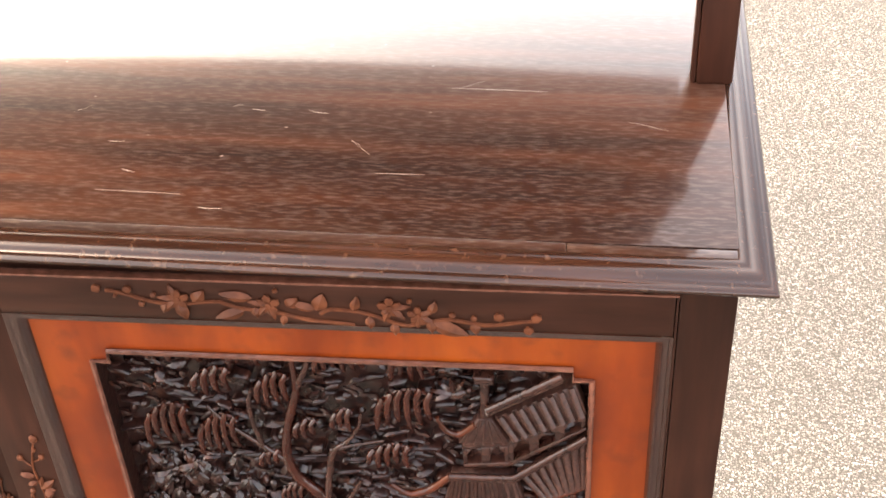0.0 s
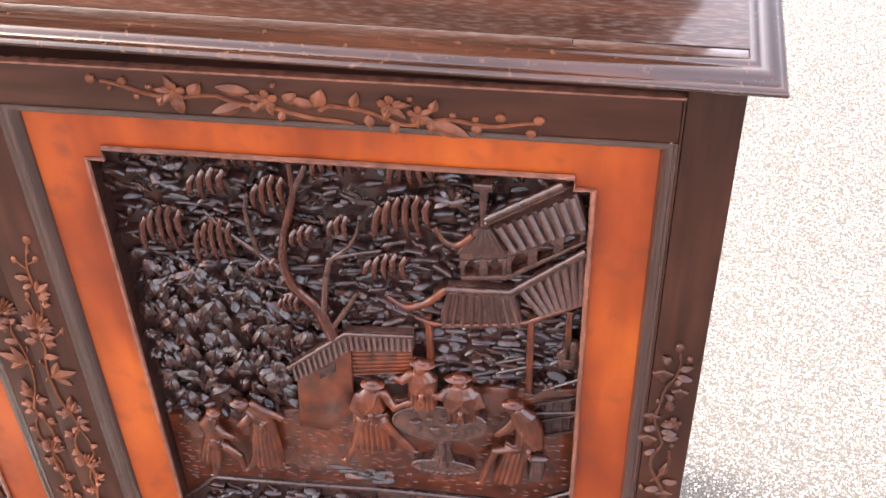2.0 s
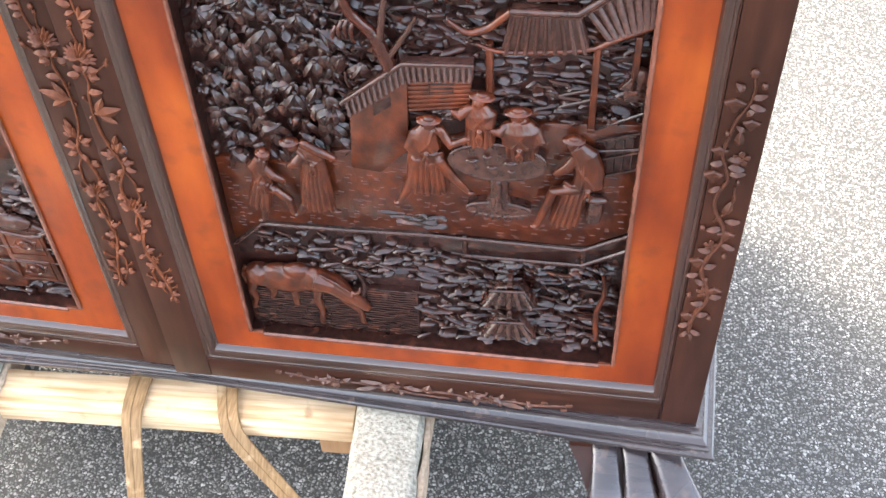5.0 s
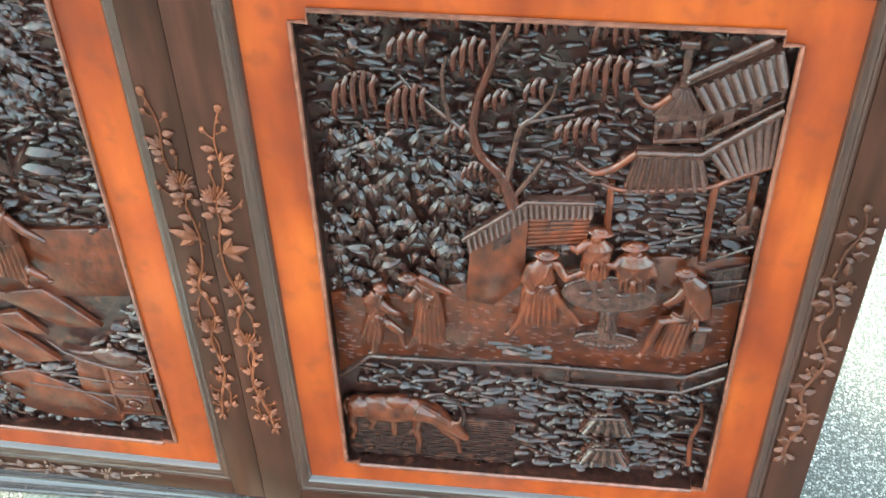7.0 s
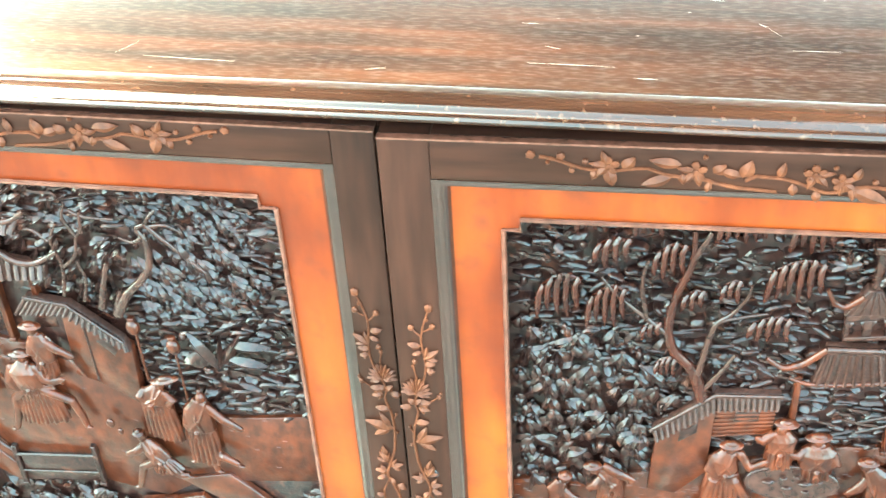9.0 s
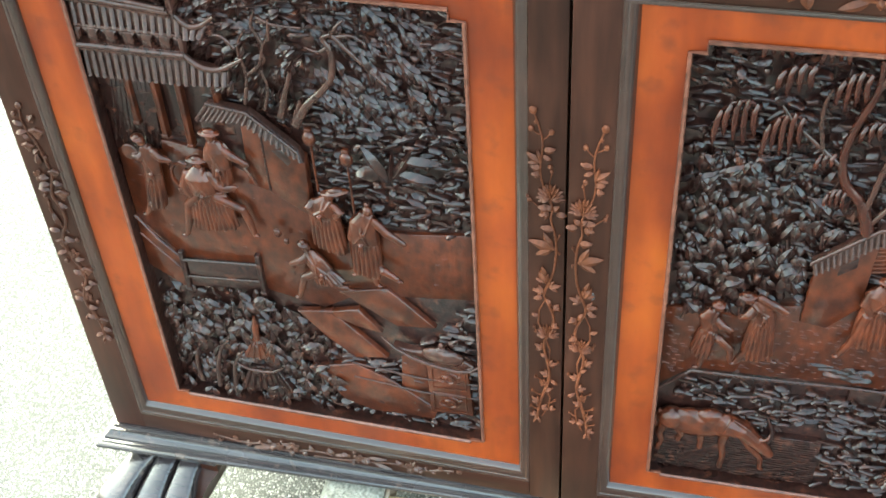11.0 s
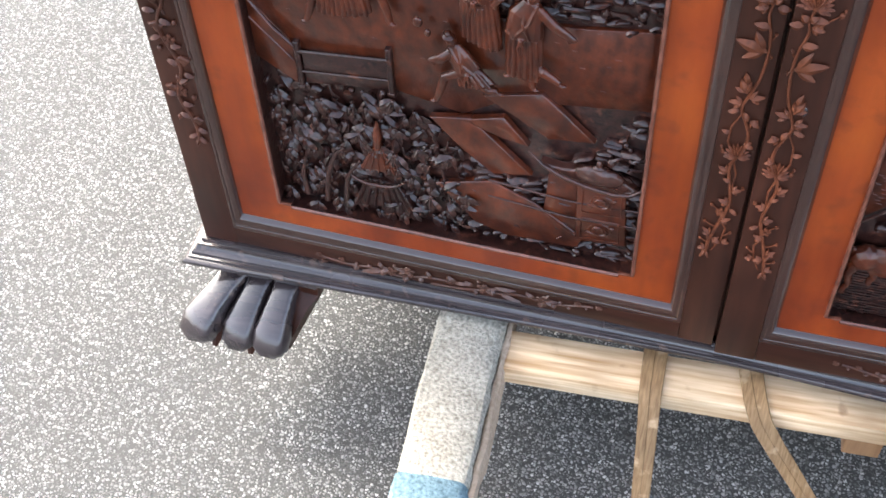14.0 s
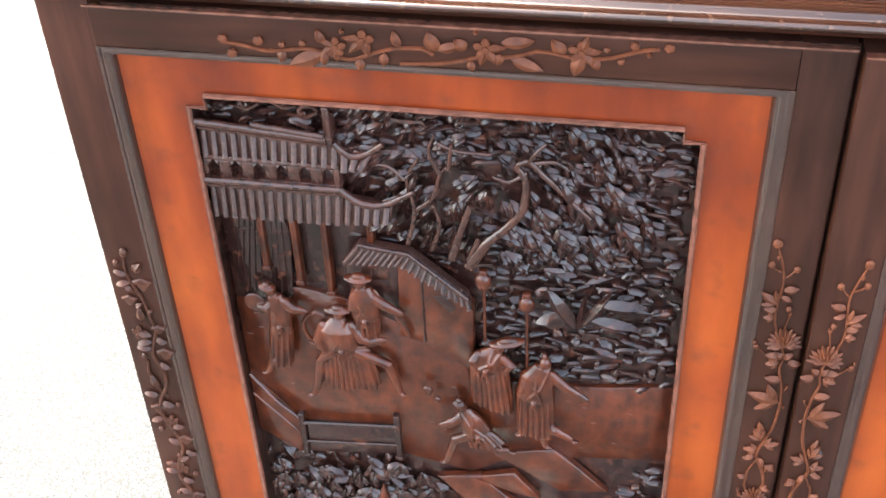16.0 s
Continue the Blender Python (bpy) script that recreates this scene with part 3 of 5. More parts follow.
def stile_vine(mirror=False):
    """The climbing spray of the meeting stiles, 392 mm long: beaded tip, lobed leaves, two chrysanthemums, a bare swinging stem and a leafy foot. v runs down from 0."""
    s = Solid()
    stem = np.array([(5, 0), (0, -12), (-6, -32), (-2, -58), (-3, -72), (-10, -88), (-17, -104), (-13, -116), (-19, -132), (-21, -152), (-19, -178), (-11, -200), (-6, -212), (-16, -230), (-20, -246), (-14, -262), (-6, -280), (-12, -302), (-16, -324), (-8, -350), (-2, -372), (0, -392)], float)
    t = np.linspace(0, len(stem) - 1, 5 * len(stem))
    path = np.stack([np.interp(t, range(len(stem)), stem[:, k]) for k in (0, 1)], 1)
    for _ in range(4):
        path[1:-1] = (path[:-2] + 2 * path[1:-1] + path[2:]) / 4
    s.tube([(u, v, 0.8) for u, v in path], [0.9, 1.3, 1.6, 1.8, 2.0], 6)
    s.tube([(-10, -216, 0.6), (-2, -232, 0.9), (-1, -250, 1.0), (-9, -268, 0.9), (-15, -286, 0.9), (-14, -304, 0.6)], [0.9, 1.3, 1.0], 6)
    s.tube([(-8, -344, 0.6), (-16, -356, 0.9), (-13, -374, 0.9), (-6, -388, 0.6)], [0.9, 1.2, 0.8], 6)
    for (u0, v0), (u, v), q in (((0, -12), (5, 1), 4.2), ((2, -9), (2, -11), 2.2), ((-4, -30), (-14, -20), 3.0), ((-2, -24), (7, -18), 3.0), ((-10, -88), (-15, -62), 2.2), ((-15, -66), (-13, -57), 2.8), ((-12, -110), (9, -96), 2.6), ((8, -100), (11, -92), 1.8),
                             ((-21, -140), (-24, -134), 1.7), ((-20, -150), (-24, -156), 1.6), ((-6, -212), (4, -206), 1.8), ((-16, -232), (-24, -226), 2.0), ((-10, -270), (2, -262), 2.4), ((0, -264), (4, -256), 1.8), ((-14, -310), (-25, -302), 2.2),
                             ((-12, -336), (2, -328), 2.0), ((-6, -356), (6, -350), 2.2), ((-14, -366), (-22, -360), 1.9), ((-2, -378), (8, -374), 1.8)):
        s.tube([(u0, v0, 0.6), ((u0 + u) / 2, (v0 + v) / 2 - 1, 0.9), (u, v, 0.9)], 0.75, 5)
        s.ball((u, v, 1.1), (q, q, 1.9), fine=q > 2.5)
    for leaf in ((-4, -54, 19, 8, 34), (-2, -66, 9, 6, -4), (-13, -110, 12, 7, -10), (-10, -196, 17, 8, 60), (-12, -200, 15, 7, 165), (-8, -206, 13, 7, 2), (-17, -224, 11, 6, 205), (-16, -250, 10, 6, 196), (-8, -286, 13, 7, 30), (-13, -306, 11, 6, 172), (-15, -322, 12, 6, 10), (-8, -346, 12, 6, 160),
                 (-3, -366, 12, 6, 34), (-4, -372, 11, 6, 196), (-1, -384, 10, 5, -16), (-14, -372, 9, 5, 190)):
        lobed(s, *leaf)
    for u, v, ln, wd, a in ((-6, -40, 13, 7, 168), (-5, -46, 10, 5, 196), (-3, -60, 11, 7, 10), (-20, -110, 12, 8, 176), (-14, -104, 14, 8, 4), (-16, -106, 10, 7, 40), (-16, -106, 10, 7, 140), (-18, -128, 15, 8, 6), (-9, -186, 12, 6, 70), (-6, -214, 11, 6, -14), (-10, -216, 10, 6, 232),
                            (-2, -240, 9, 5, 12), (-9, -262, 10, 5, 150), (-12, -296, 9, 5, 20), (-16, -330, 10, 5, 206), (0, -390, 10, 4, -62), (0, -390, 9, 4, -120), (-2, -374, 9, 4, 70)):
        s.petal((u, v, 0.6), ln, 1.1 * wd, a, 2.4, 0.8)
    lobed(s, -20, -152, 31, 12, 16)
    fan(s, (-14, -91, 1.0), 16, 80, 205, 12)
    fan(s, (-12, -264, 1.0), 14, 85, 200, 11)
    flower(s, (-8, -106, 0.8), 6)
    flower(s, (-8, -336, 0.8), 5.5)
    s.v = [(0.84 * u + 5.5, 1.025 * v, w) for u, v, w in s.v]
    if mirror:
        s.v = [(-u, v, w) for u, v, w in s.v]
    return s


def spread_at(x, y, z):
    """Local millimetres to metres on a face that looks towards -y."""
    return lambda p: (x + p[0] / 1000, y - p[2] / 1000, z + p[1] / 1000)


def post_vine(mirror=False):
    """The climbing spray of the corner posts, 320 mm long: beads, bell flowers, plump leaves and buds on a thick swinging stem. v runs down from 0."""
    s = Solid()
    stem = np.array([(4, 0), (8, -16), (4, -32), (-4, -46), (-6, -66), (-10, -82), (-2, -100), (2, -112), (-8, -128), (-6, -148), (6, -166), (8, -186), (-2, -206), (-8, -228), (2, -246), (7, -266), (-2, -284), (-7, -302), (-6, -320)], float)
    t = np.linspace(0, len(stem) - 1, 4 * len(stem))
    path = np.stack([np.interp(t, range(len(stem)), stem[:, k]) for k in (0, 1)], 1)
    for _ in range(3):
        path[1:-1] = (path[:-2] + 2 * path[1:-1] + path[2:]) / 4
    s.tube([(u, v, 0.9) for u, v in path], [1.3, 1.8, 2.2, 2.4, 2.7], 8)
    s.tube([(8, -118, 0.8), (10, -132, 1.2), (4, -150, 1.2), (-4, -162, 0.8)], [1.2, 1.8, 1.4], 7)
    for u, v, r in ((4, 2, 4.2), (-4, -13, 4.0), (14, -9, 2.8), (-8, -60, 2.6), (10, -112, 2.4), (-13, -170, 2.8), (12, -204, 3.0), (-13, -262, 2.8), (11, -292, 2.8), (0, -238, 2.6)):
        s.ball((u, v, 1.4), (r, 1.1 * r, 2.6), fine=True)
    for u, v, wide, high in ((-7, -28, 10, 10), (10, -47, 8, 8), (-13, -106, 9, 10), (-12, -78, 8, 7), (9, -176, 9, 9), (-11, -214, 9, 9), (10, -252, 8, 8), (-10, -292, 8, 8)):
        rim = [(u + wide * math.cos(0.5236 * k), v + 0.36 * high * math.sin(0.5236 * k) + 1.0 * math.cos(2.1 * k)) for k in range(12)]
        s.slab(rim, -0.6, 3.0, 1.1)
        s.tube([(u, v, 1.2), (u, v - 0.55 * high, 1.4), (u + 1, v - high, 1.0)], [0.72 * wide, 0.5 * wide, 1.4], 10, flat=0.34)
    for u, v, ln, wd, a in ((6, -22, 13, 7, 20), (5, -30, 14, 8, -8), (-2, -18, 13, 8, 128), (4, -40, 12, 7, 50), (3, -72, 16, 9, 92), (6, -56, 10, 6, 150), (-3, -88, 14, 8, 10), (-2, -96, 15, 9, -6), (-6, -92, 12, 8, 190), (0, -104, 15, 8, 8), (-4, -120, 12, 7, 205), (4, -152, 18, 9, 76), (6, -160, 14, 8, 5),
                            (5, -170, 15, 9, 188), (7, -190, 14, 8, -15), (0, -200, 14, 8, 172), (-6, -222, 14, 9, 20), (-8, -232, 12, 7, 190), (1, -246, 14, 8, 150), (6, -262, 13, 8, 10), (4, -272, 14, 8, 185), (-4, -290, 14, 8, 15), (-7, -304, 12, 7, 200), (-6, -314, 13, 7, -20), (-6, -318, 12, 6, -70), (-6, -316, 12, 6, 220)):
        s.petal((u, v, 0.6), ln, wd, a, 3.0, 0.8)
    for u, v, r in ((8, -86, 8), (-2, -192, 7), (0, -256, 7)):
        flower(s, (u, v, 1.0), r)
    s.v = [(0.86 * u, v, w) for u, v, w in s.v]
    if mirror:
        s.v = [(-u, v, w) for u, v, w in s.v]
    return s


part("carved_vine", post_vine(), VINE_POST, sideboard, "brown carved climbing vine", spread_at(XR - 0.022, 0.0, 0.672))
part("carved_vine", post_vine(True), VINE_POST, sideboard, "brown carved climbing vine", spread_at(XL + 0.022, 0.0, 0.676))


# === doors ===
def frame_ring(x0, x1, z0, z1, wl, wr, wb, wt):
    """Chamfered inner edge of a door frame: four quarter-round strips from y = 0 back to the field."""
    s = Solid()
    outer, inner = [(x0, z0), (x1, z0), (x1, z1), (x0, z1)], [(x0 + wl, z0 + wb), (x1 - wr, z0 + wb), (x1 - wr, z1 - wt), (x0 + wl, z1 - wt)]
    steps = [(0.0, 0.0), (0.20, 0.0), (0.26, 0.0010), (0.34, 0.0004), (0.48, 0.0006), (0.64, 0.0018), (0.80, 0.0042), (0.92, 0.0066), (1.0, 0.0100)]
    v = [(o[0] + q * (i[0] - o[0]), y, o[1] + q * (i[1] - o[1])) for o, i in zip(outer, inner) for q, y in steps]
    k, f = len(steps), []
    for c in range(4):
        d = (c + 1) % 4
        f += [[c * k + j, d * k + j, d * k + j + 1, c * k + j + 1] for j in range(k - 1)]
    s.add(v, f)
    return s


FIELD_Y, RIM_Y, DEEP = 0.008, 0.004, 0.0265


def notched(u0, u1, v0, v1, n, m):
    """The carving's outline: a rectangle with stepped corners."""
    return [(u0, v0), (u0 + n, v0), (u0 + n, v0 - 4), (u1 - n, v0 - 4), (u1 - n, v0), (u1, v0), (u1, v1), (u1 - n, v1), (u1 - n, v1 + m), (u0 + n, v1 + m), (u0 + n, v1), (u0, v1)]


OUTLINE = notched(0, 356, 0, 530, 13, 10)


def field_board(x0, x1, z0, z1, cx, cz, su, sv):
    """The orange board round the carving, with the stepped opening cut through it."""
    bm = bmesh.new()
    rings = []
    for loop in ([(x0, z0), (x1, z0), (x1, z1), (x0, z1)], [(cx + su * u / 1000, cz + sv * v / 1000) for u, v in OUTLINE]):
        vs = [bm.verts.new((x, FIELD_Y, z)) for x, z in loop]
        for i in range(len(vs)):
            bm.edges.new((vs[i - 1], vs[i]))
        rings.append(vs)
    bmesh.ops.triangle_fill(bm, edges=bm.edges[:], use_beauty=True)
    hind = [bm.verts.new((x, FIELD_Y + 0.004, z)) for x, z in ((x0, z0), (x1, z0), (x1, z1), (x0, z1))]
    for i in range(4):
        bm.faces.new((rings[0][i - 1], rings[0][i], hind[i], hind[i - 1]))
    bmesh.ops.recalc_face_normals(bm, faces=bm.faces)
    me = bpy.data.meshes.new("door")
    bm.to_mesh(me)
    bm.free()
    return me


def make_door(hinge_x, x_in, fx0, fx1, fz0, fz1, cx, cz, su, sv, tall, vine_x, side, swing):
    """One door. Local x runs from the hinge; side is +1 where the hinge is at the right-hand end."""
    L = lambda x: x - hinge_x  # noqa: E731
    z0, z1 = Z_DOOR0 + 0.003, Z_DOOR1
    door = part("door", field_board(L(fx0) - 0.004, L(fx1) + 0.004, fz0 - 0.004, fz1 + 0.004, L(cx), cz, su, sv), FIELD, sideboard, "carved door with orange field, standing almost shut" if swing else "carved door with orange field, shut")
    door.matrix_basis = pose(hinge_x, 0.0, 0, 0, 0, swing)
    lo, hi = sorted((L(x_in), L(hinge_x)))
    wb, wt, wi, wo = 0.0190, 0.0100, 0.0140, 0.0110
    rl, rr = (wi, wo) if side > 0 else (wo, wi)
    a0, a1, b0, b1 = L(fx0) - rl, L(fx1) + rr, fz0 - wb, fz1 + wt
    part("moulded_edge", frame_ring(a0, a1, b0, b1, rl, rr, wb, wt), EDGE, door, "rounded inner edge of the frame", sharp=50)
    part("stile", block((lo, 0, z0), (a0, 0.028, z1), 0.0012), EBONY_V, door)
    part("stile", block((a1, 0, z0), (hi, 0.028, z1), 0.0012), EBONY_V, door)
    part("rail", block((a0 + 0.0003, 0.0003, b1), (a1 - 0.0003, 0.028, z1 - 0.0003), 0.0010), EBONY_H, door)
    part("rail", block((a0 + 0.0003, 0.0003, z0 + 0.0003), (a1 - 0.0003, 0.028, b0), 0.0010), EBONY_H, door)
    # added paler strip: light caught along the door's top edge, put into the colour
    part("top_glint", block((lo, -0.0008, z1 - 0.0010), (hi, 0.006, z1 + 0.0008), 0.0004), RIM, door, "thin pale strip for the light caught on the door's upper edge")
    mid = L(cx) + 0.178
    part("carved_vine", level_vine(side < 0), VINE, door, "pale carved flowering spray", spread_at(mid - 0.148 - 0.006 * side, 0.0003, 0.8780 if side > 0 else 0.8820))
    part("carved_vine", level_vine(side < 0, 0.78), VINE_DULL, door, "browned carved flowering spray", spread_at(mid - 0.148 - 0.006 * side, 0.0003, 0.2100))
    part("carved_vine", stile_vine(side < 0), VINE, door, "pale carved climbing vine", spread_at(L(vine_x), 0.0, 0.735 if side > 0 else 0.741))
    tray = Solid()
    n = len(OUTLINE)
    tray.add([(u, v, 18.4) for u, v in OUTLINE] + [(u, v, 0) for u, v in OUTLINE], [[i - 1 if i else n - 1, i, n + i, n + (i - 1 if i else n - 1)] for i in range(n)] + [[n + i for i in range(n)]])
    part("carved_ground", tray, CARVED, door, "dark sunk ground of the carving", lambda p: (L(cx) + su * p[0] / 1000, DEEP - p[2] / 1000, cz + sv * p[1] / 1000), sharp=30)
    rim = Solid()
    rim.tube([(u, v, 0) for u, v in OUTLINE], 2.1, 6, closed=True)
    part("rim", rim, RIM, door, "thin raised rim round the carving", lambda p: (L(cx) + su * p[0] / 1000, RIM_Y + 0.002 - p[2] / 1000, cz + sv * p[1] / 1000), sharp=30)
    x0 = L(cx)
    return door, lambda p: (x0 + su * p[0] / 1000, DEEP - 0.92 * p[2] / 1000, cz + sv * (tall * p[1] + 6) / 1000)


door_r, at_r = make_door(0.5065, 0.0060, 0.0585, 0.4935, 0.2470, 0.8520, 0.0970, 0.2790, 1.000, 1.009, 1.002, 0.0260, 1, 1.3)
door_l, at_l = make_door(-0.5060, 0.0027, -0.4920, -0.0450, 0.2400, 0.8560, -0.4460, 0.2730, 1.017, 1.026, 1.009, -0.0165, -1, -0.4)
# added backing behind the door gap; its depth sets how dark the gap looks
part("gap_backing", block((0.0028 + 0.5060, 0.012, 0.197), (0.0056 + 0.5060, 0.026, 0.896), 0.0008), EBONY_V, door_l)
lock = Solid()
lock.ball((0, 0, 0), (3.4, 5.5, 0.9), fine=True)
part("keyhole", lock, EBONISED, door_r, "small dark keyhole", spread_at(0.0300 - 0.5065, -0.0005, 0.538))


# === carving: shared forms ===
def inside(poly, u, v):
    hit = False
    for i in range(len(poly)):
        (a, b), (c, d) = poly[i - 1], poly[i]
        if (b > v) != (d > v) and u < (c - a) * (v - b) / (d - b) + a:
            hit = not hit
    return hit


def scatter(poly, step, rnd, jitter=0.5):
    us, vs = [p[0] for p in poly], [p[1] for p in poly]
    v = min(vs)
    row = 0
    while v < max(vs):
        u = min(us) + (row % 2) * step[0] / 2
        while u < max(us):
            a, b = u + rnd.uniform(-jitter, jitter) * step[0], v + rnd.uniform(-jitter, jitter) * step[1]
            if inside(poly, a, b) and 3 < a < 353 and -7 < b < 538:
                yield a, b
            u += step[0]
        v += step[1]
        row += 1


def tongue(s, rnd, a, b, half, high, h, turn=0.0):
    """One flat chiselled lobe: a rounded uneven outline, bent a little, its face tilted and its edge eased."""
    n, poly, top = 11, [], []
    bend, tx, ty = rnd.uniform(-0.3, 0.3) * high / half, rnd.uniform(-0.24, 0.24), rnd.uniform(-0.60, 0.45)
    ca, sa = math.cos(turn), math.sin(turn)
    for k in range(n):
        q = 2 * math.pi * (k + rnd.uniform(-0.25, 0.25)) / n
        c, e = math.cos(q), math.sin(q)
        x = half * math.copysign(abs(c) ** 0.75, c)
        y = high * math.copysign(abs(e) ** 0.8, e) * rnd.uniform(0.7, 1.15) + bend * x * abs(x) / half
        poly.append((a + x * ca - y * sa, b + x * sa + y * ca))
        top.append(h + tx * x + ty * y)
    s.slab(poly, -2, top, min(1.9, 0.55 * high))


def cloud_bank(poly, seed, step=(12.5, 6.6), w=(-3, 10)):
    """Cloud and rock chopped into short level tongues at many depths, with knobs and hooked ribbons among them and black gaps between."""
    s, rnd = Solid(), random.Random(seed)
    for a, b in scatter(poly, step, rnd, 0.6):
        r = max(2.5, min(rnd.uniform(4, 12), a - 1, 355 - a))
        h, kind = rnd.uniform(*w), rnd.random()
        if kind < 0.58:
            tongue(s, rnd, a, b, r, rnd.uniform(1.8, 4.0), h + 2, rnd.gauss(0, 0.20))
        elif kind < 0.72:
            q = rnd.uniform(2.2, 4.4)
            s.ball((a, b, h + 1), (q * rnd.uniform(1.0, 1.7), q, q * rnd.uniform(0.8, 1.3)), (rnd.uniform(-40, 40), rnd.uniform(-40, 40), rnd.uniform(0, 180)), rough=0.5)
        elif kind < 0.98:
            ln, side, q = r * rnd.uniform(0.7, 1.2), rnd.choice((-1, 1)), rnd.uniform(1.8, 3.2)
            ln = min(ln, a - 1.5, 354.5 - a)
            e = a + side * (ln - q)
            pts = [(a - side * ln, b - rnd.uniform(-1.5, 1.5), h), (a - side * ln * 0.3, b + rnd.uniform(-1, 1.5), h + 2), (e, b + rnd.uniform(-1, 1), h + 3), (e + side * q, b - q, h + 3), (e, b - 2 * q, h + 2.4), (e - side * q, b - q * 1.2, h + 1)]
            s.tube(pts, [0.9, rnd.uniform(1.4, 2.2), 2.0, 1.7, 1.3, 0.7], 5)
    return s


def leaf_bank(poly, seed, step=(10.5, 9.5), w=(-1, 12)):
    """A thicket: drooping clusters of pointed leaves, curled lobes and knobs at many depths, with dark hollows and thin twigs between."""
    s, rnd = Solid(), random.Random(seed)
    for a, b in scatter(poly, step, rnd, 0.6):
        h, kind = rnd.uniform(*w), rnd.random()
        room = min(a - 1.5, 354.5 - a)
        if kind < 0.04 or room < 4:
            continue
        if kind < 0.30:
            half = max(2.5, min(rnd.uniform(4, 8), room))
            tongue(s, rnd, a, b, half, half * rnd.uniform(0.50, 0.75), h, rnd.gauss(-1.2, 0.8))
        elif kind < 0.80:
            mid, n = rnd.gauss(-90, 28), rnd.randint(2, 4)
            for k in range(n):
                s.petal((a + rnd.uniform(-1.5, 1.5), b + 4 + rnd.uniform(-1.5, 1.5), h + rnd.uniform(0, 3)), min(rnd.uniform(13, 20), room + 4), rnd.uniform(6.0, 9.0), mid + 27 * (k - (n - 1) / 2) + rnd.uniform(-8, 8), 2.6, rnd.uniform(-2, 4), kind < 0.6)
            s.ball((a, b + 4, h + 2), (2.6, 2.4, 2.6), rough=0.4)
        elif kind < 0.92:
            q = rnd.uniform(2.4, 4.6)
            s.ball((a, b, h + 1), (q * rnd.uniform(1.0, 1.5), q, q), (rnd.uniform(-40, 40), rnd.uniform(-40, 40), rnd.uniform(0, 180)), rough=0.5)
        else:
            lean = rnd.uniform(-5, 5)
            s.tube([(a - lean, b - 9, h), (a, b, h + 4), (a + lean * 0.6, b + 8, h + 2)], [1.5, 1.3, 0.9], 6)
    return s


def frond(u, v, wide, high, n=5, w=13):
    """A drooping willow spray: an arched twig with pointed fingers that spring over its shoulder and hang down, apart from one another."""
    s = Solid()
    arch = lambda q: (u + wide * (0.92 * q - 0.46), v + high * (0.50 - 0.42 * (1 - q) ** 2.0 - 0.30 * q ** 4))  # noqa: E731
    s.tube([(*arch(q), w - 1.5 + 3 * q) for q in (0.1, 0.35, 0.6, 0.8, 0.95)], [0.8, 1.4, 1.6, 1.2], 6)
    fat = wide / n * 0.36
    for k in range(n):
        q = (k + 0.35) / n
        x, top = arch(q)
        tip = v - high * (0.52 - 0.10 * math.sin(2.1 * k + u) - 0.10 * q)
        ln, out = top - tip, wide * (0.16 * q - 0.10)
        leaf = Solid()
        s.pieces.append(("willow_leaf", leaf))
        leaf.tube([(x + fat * 1.0, top - 1.5, w - 2), (x + fat * 0.3, top + fat * 0.3, w + 1.5), (x - fat * 0.5, top - 0.14 * ln, w + 4), (x - fat * 0.6 + 0.3 * out, top - 0.45 * ln, w + 4.2), (x - fat * 0.3 + 0.8 * out, top - 0.78 * ln, w + 2), (x + out, tip, w - 2)],
               [fat * 0.8, fat * 0.9, fat, fat * 1.02, fat * 0.7, 0.45], 8)
    return s


def branch(pts, radii, w=13):
    s = Solid()
    p = np.array(pts, float)
    t = np.linspace(0, len(p) - 1, 4 * (len(p) - 1) + 1)
    path = [(np.interp(x, range(len(p)), p[:, 0]), np.interp(x, range(len(p)), p[:, 1]), w + 0.8 * math.sin(2.3 * x)) for x in t]
    for k in range(2):
        path = [path[0]] + [tuple((np.array(path[i - 1]) + 2 * np.array(path[i]) + np.array(path[i + 1])) / 4) for i in range(1, len(path) - 1)] + [path[-1]]
    return s.tube(path, radii, 8)


def tiled(quad, n, w0=10, w1=19, rib=None):
    """A roof slope: quad is top-left, top-right, bottom-right, bottom-left; half-round tile ribs run down it, each of short overlapping lengths."""
    s = Solid()
    a, b, c, d = (np.array(p, float) for p in quad)
    s.slab([tuple(d), tuple(c), tuple(b), tuple(a)], w0, [w1 - 3, w1 - 3, w1 - 5, w1 - 5], 0.6)
    r = rib or np.linalg.norm(b - a) / n * 0.33
    for k in range(n):
        q = (k + 0.5) / n
        p0, p1 = a + (b - a) * q, d + (c - d) * q
        m, pts, rad = 9, [], []
        for i in range(m):
            for t, size in ((i / m, 0.82), ((i + 0.90) / m, 1.10)):
                pts.append((*(p0 + (p1 - p0) * t), w1 - 4.1 + 2.6 * t))
                rad.append(r * size)
        rib = Solid()
        s.pieces.append(("roof_tile_rib", rib.tube(pts, rad, 7)))
    return s


def ridge(pts, r=2.6, w=19):
    s = Solid()
    s.tube([(u, v, w) for u, v in pts], r, 8)
    s.tube([(u, v - 1.5 * r, w - 1) for u, v in pts], r * 0.6, 6)
    return s


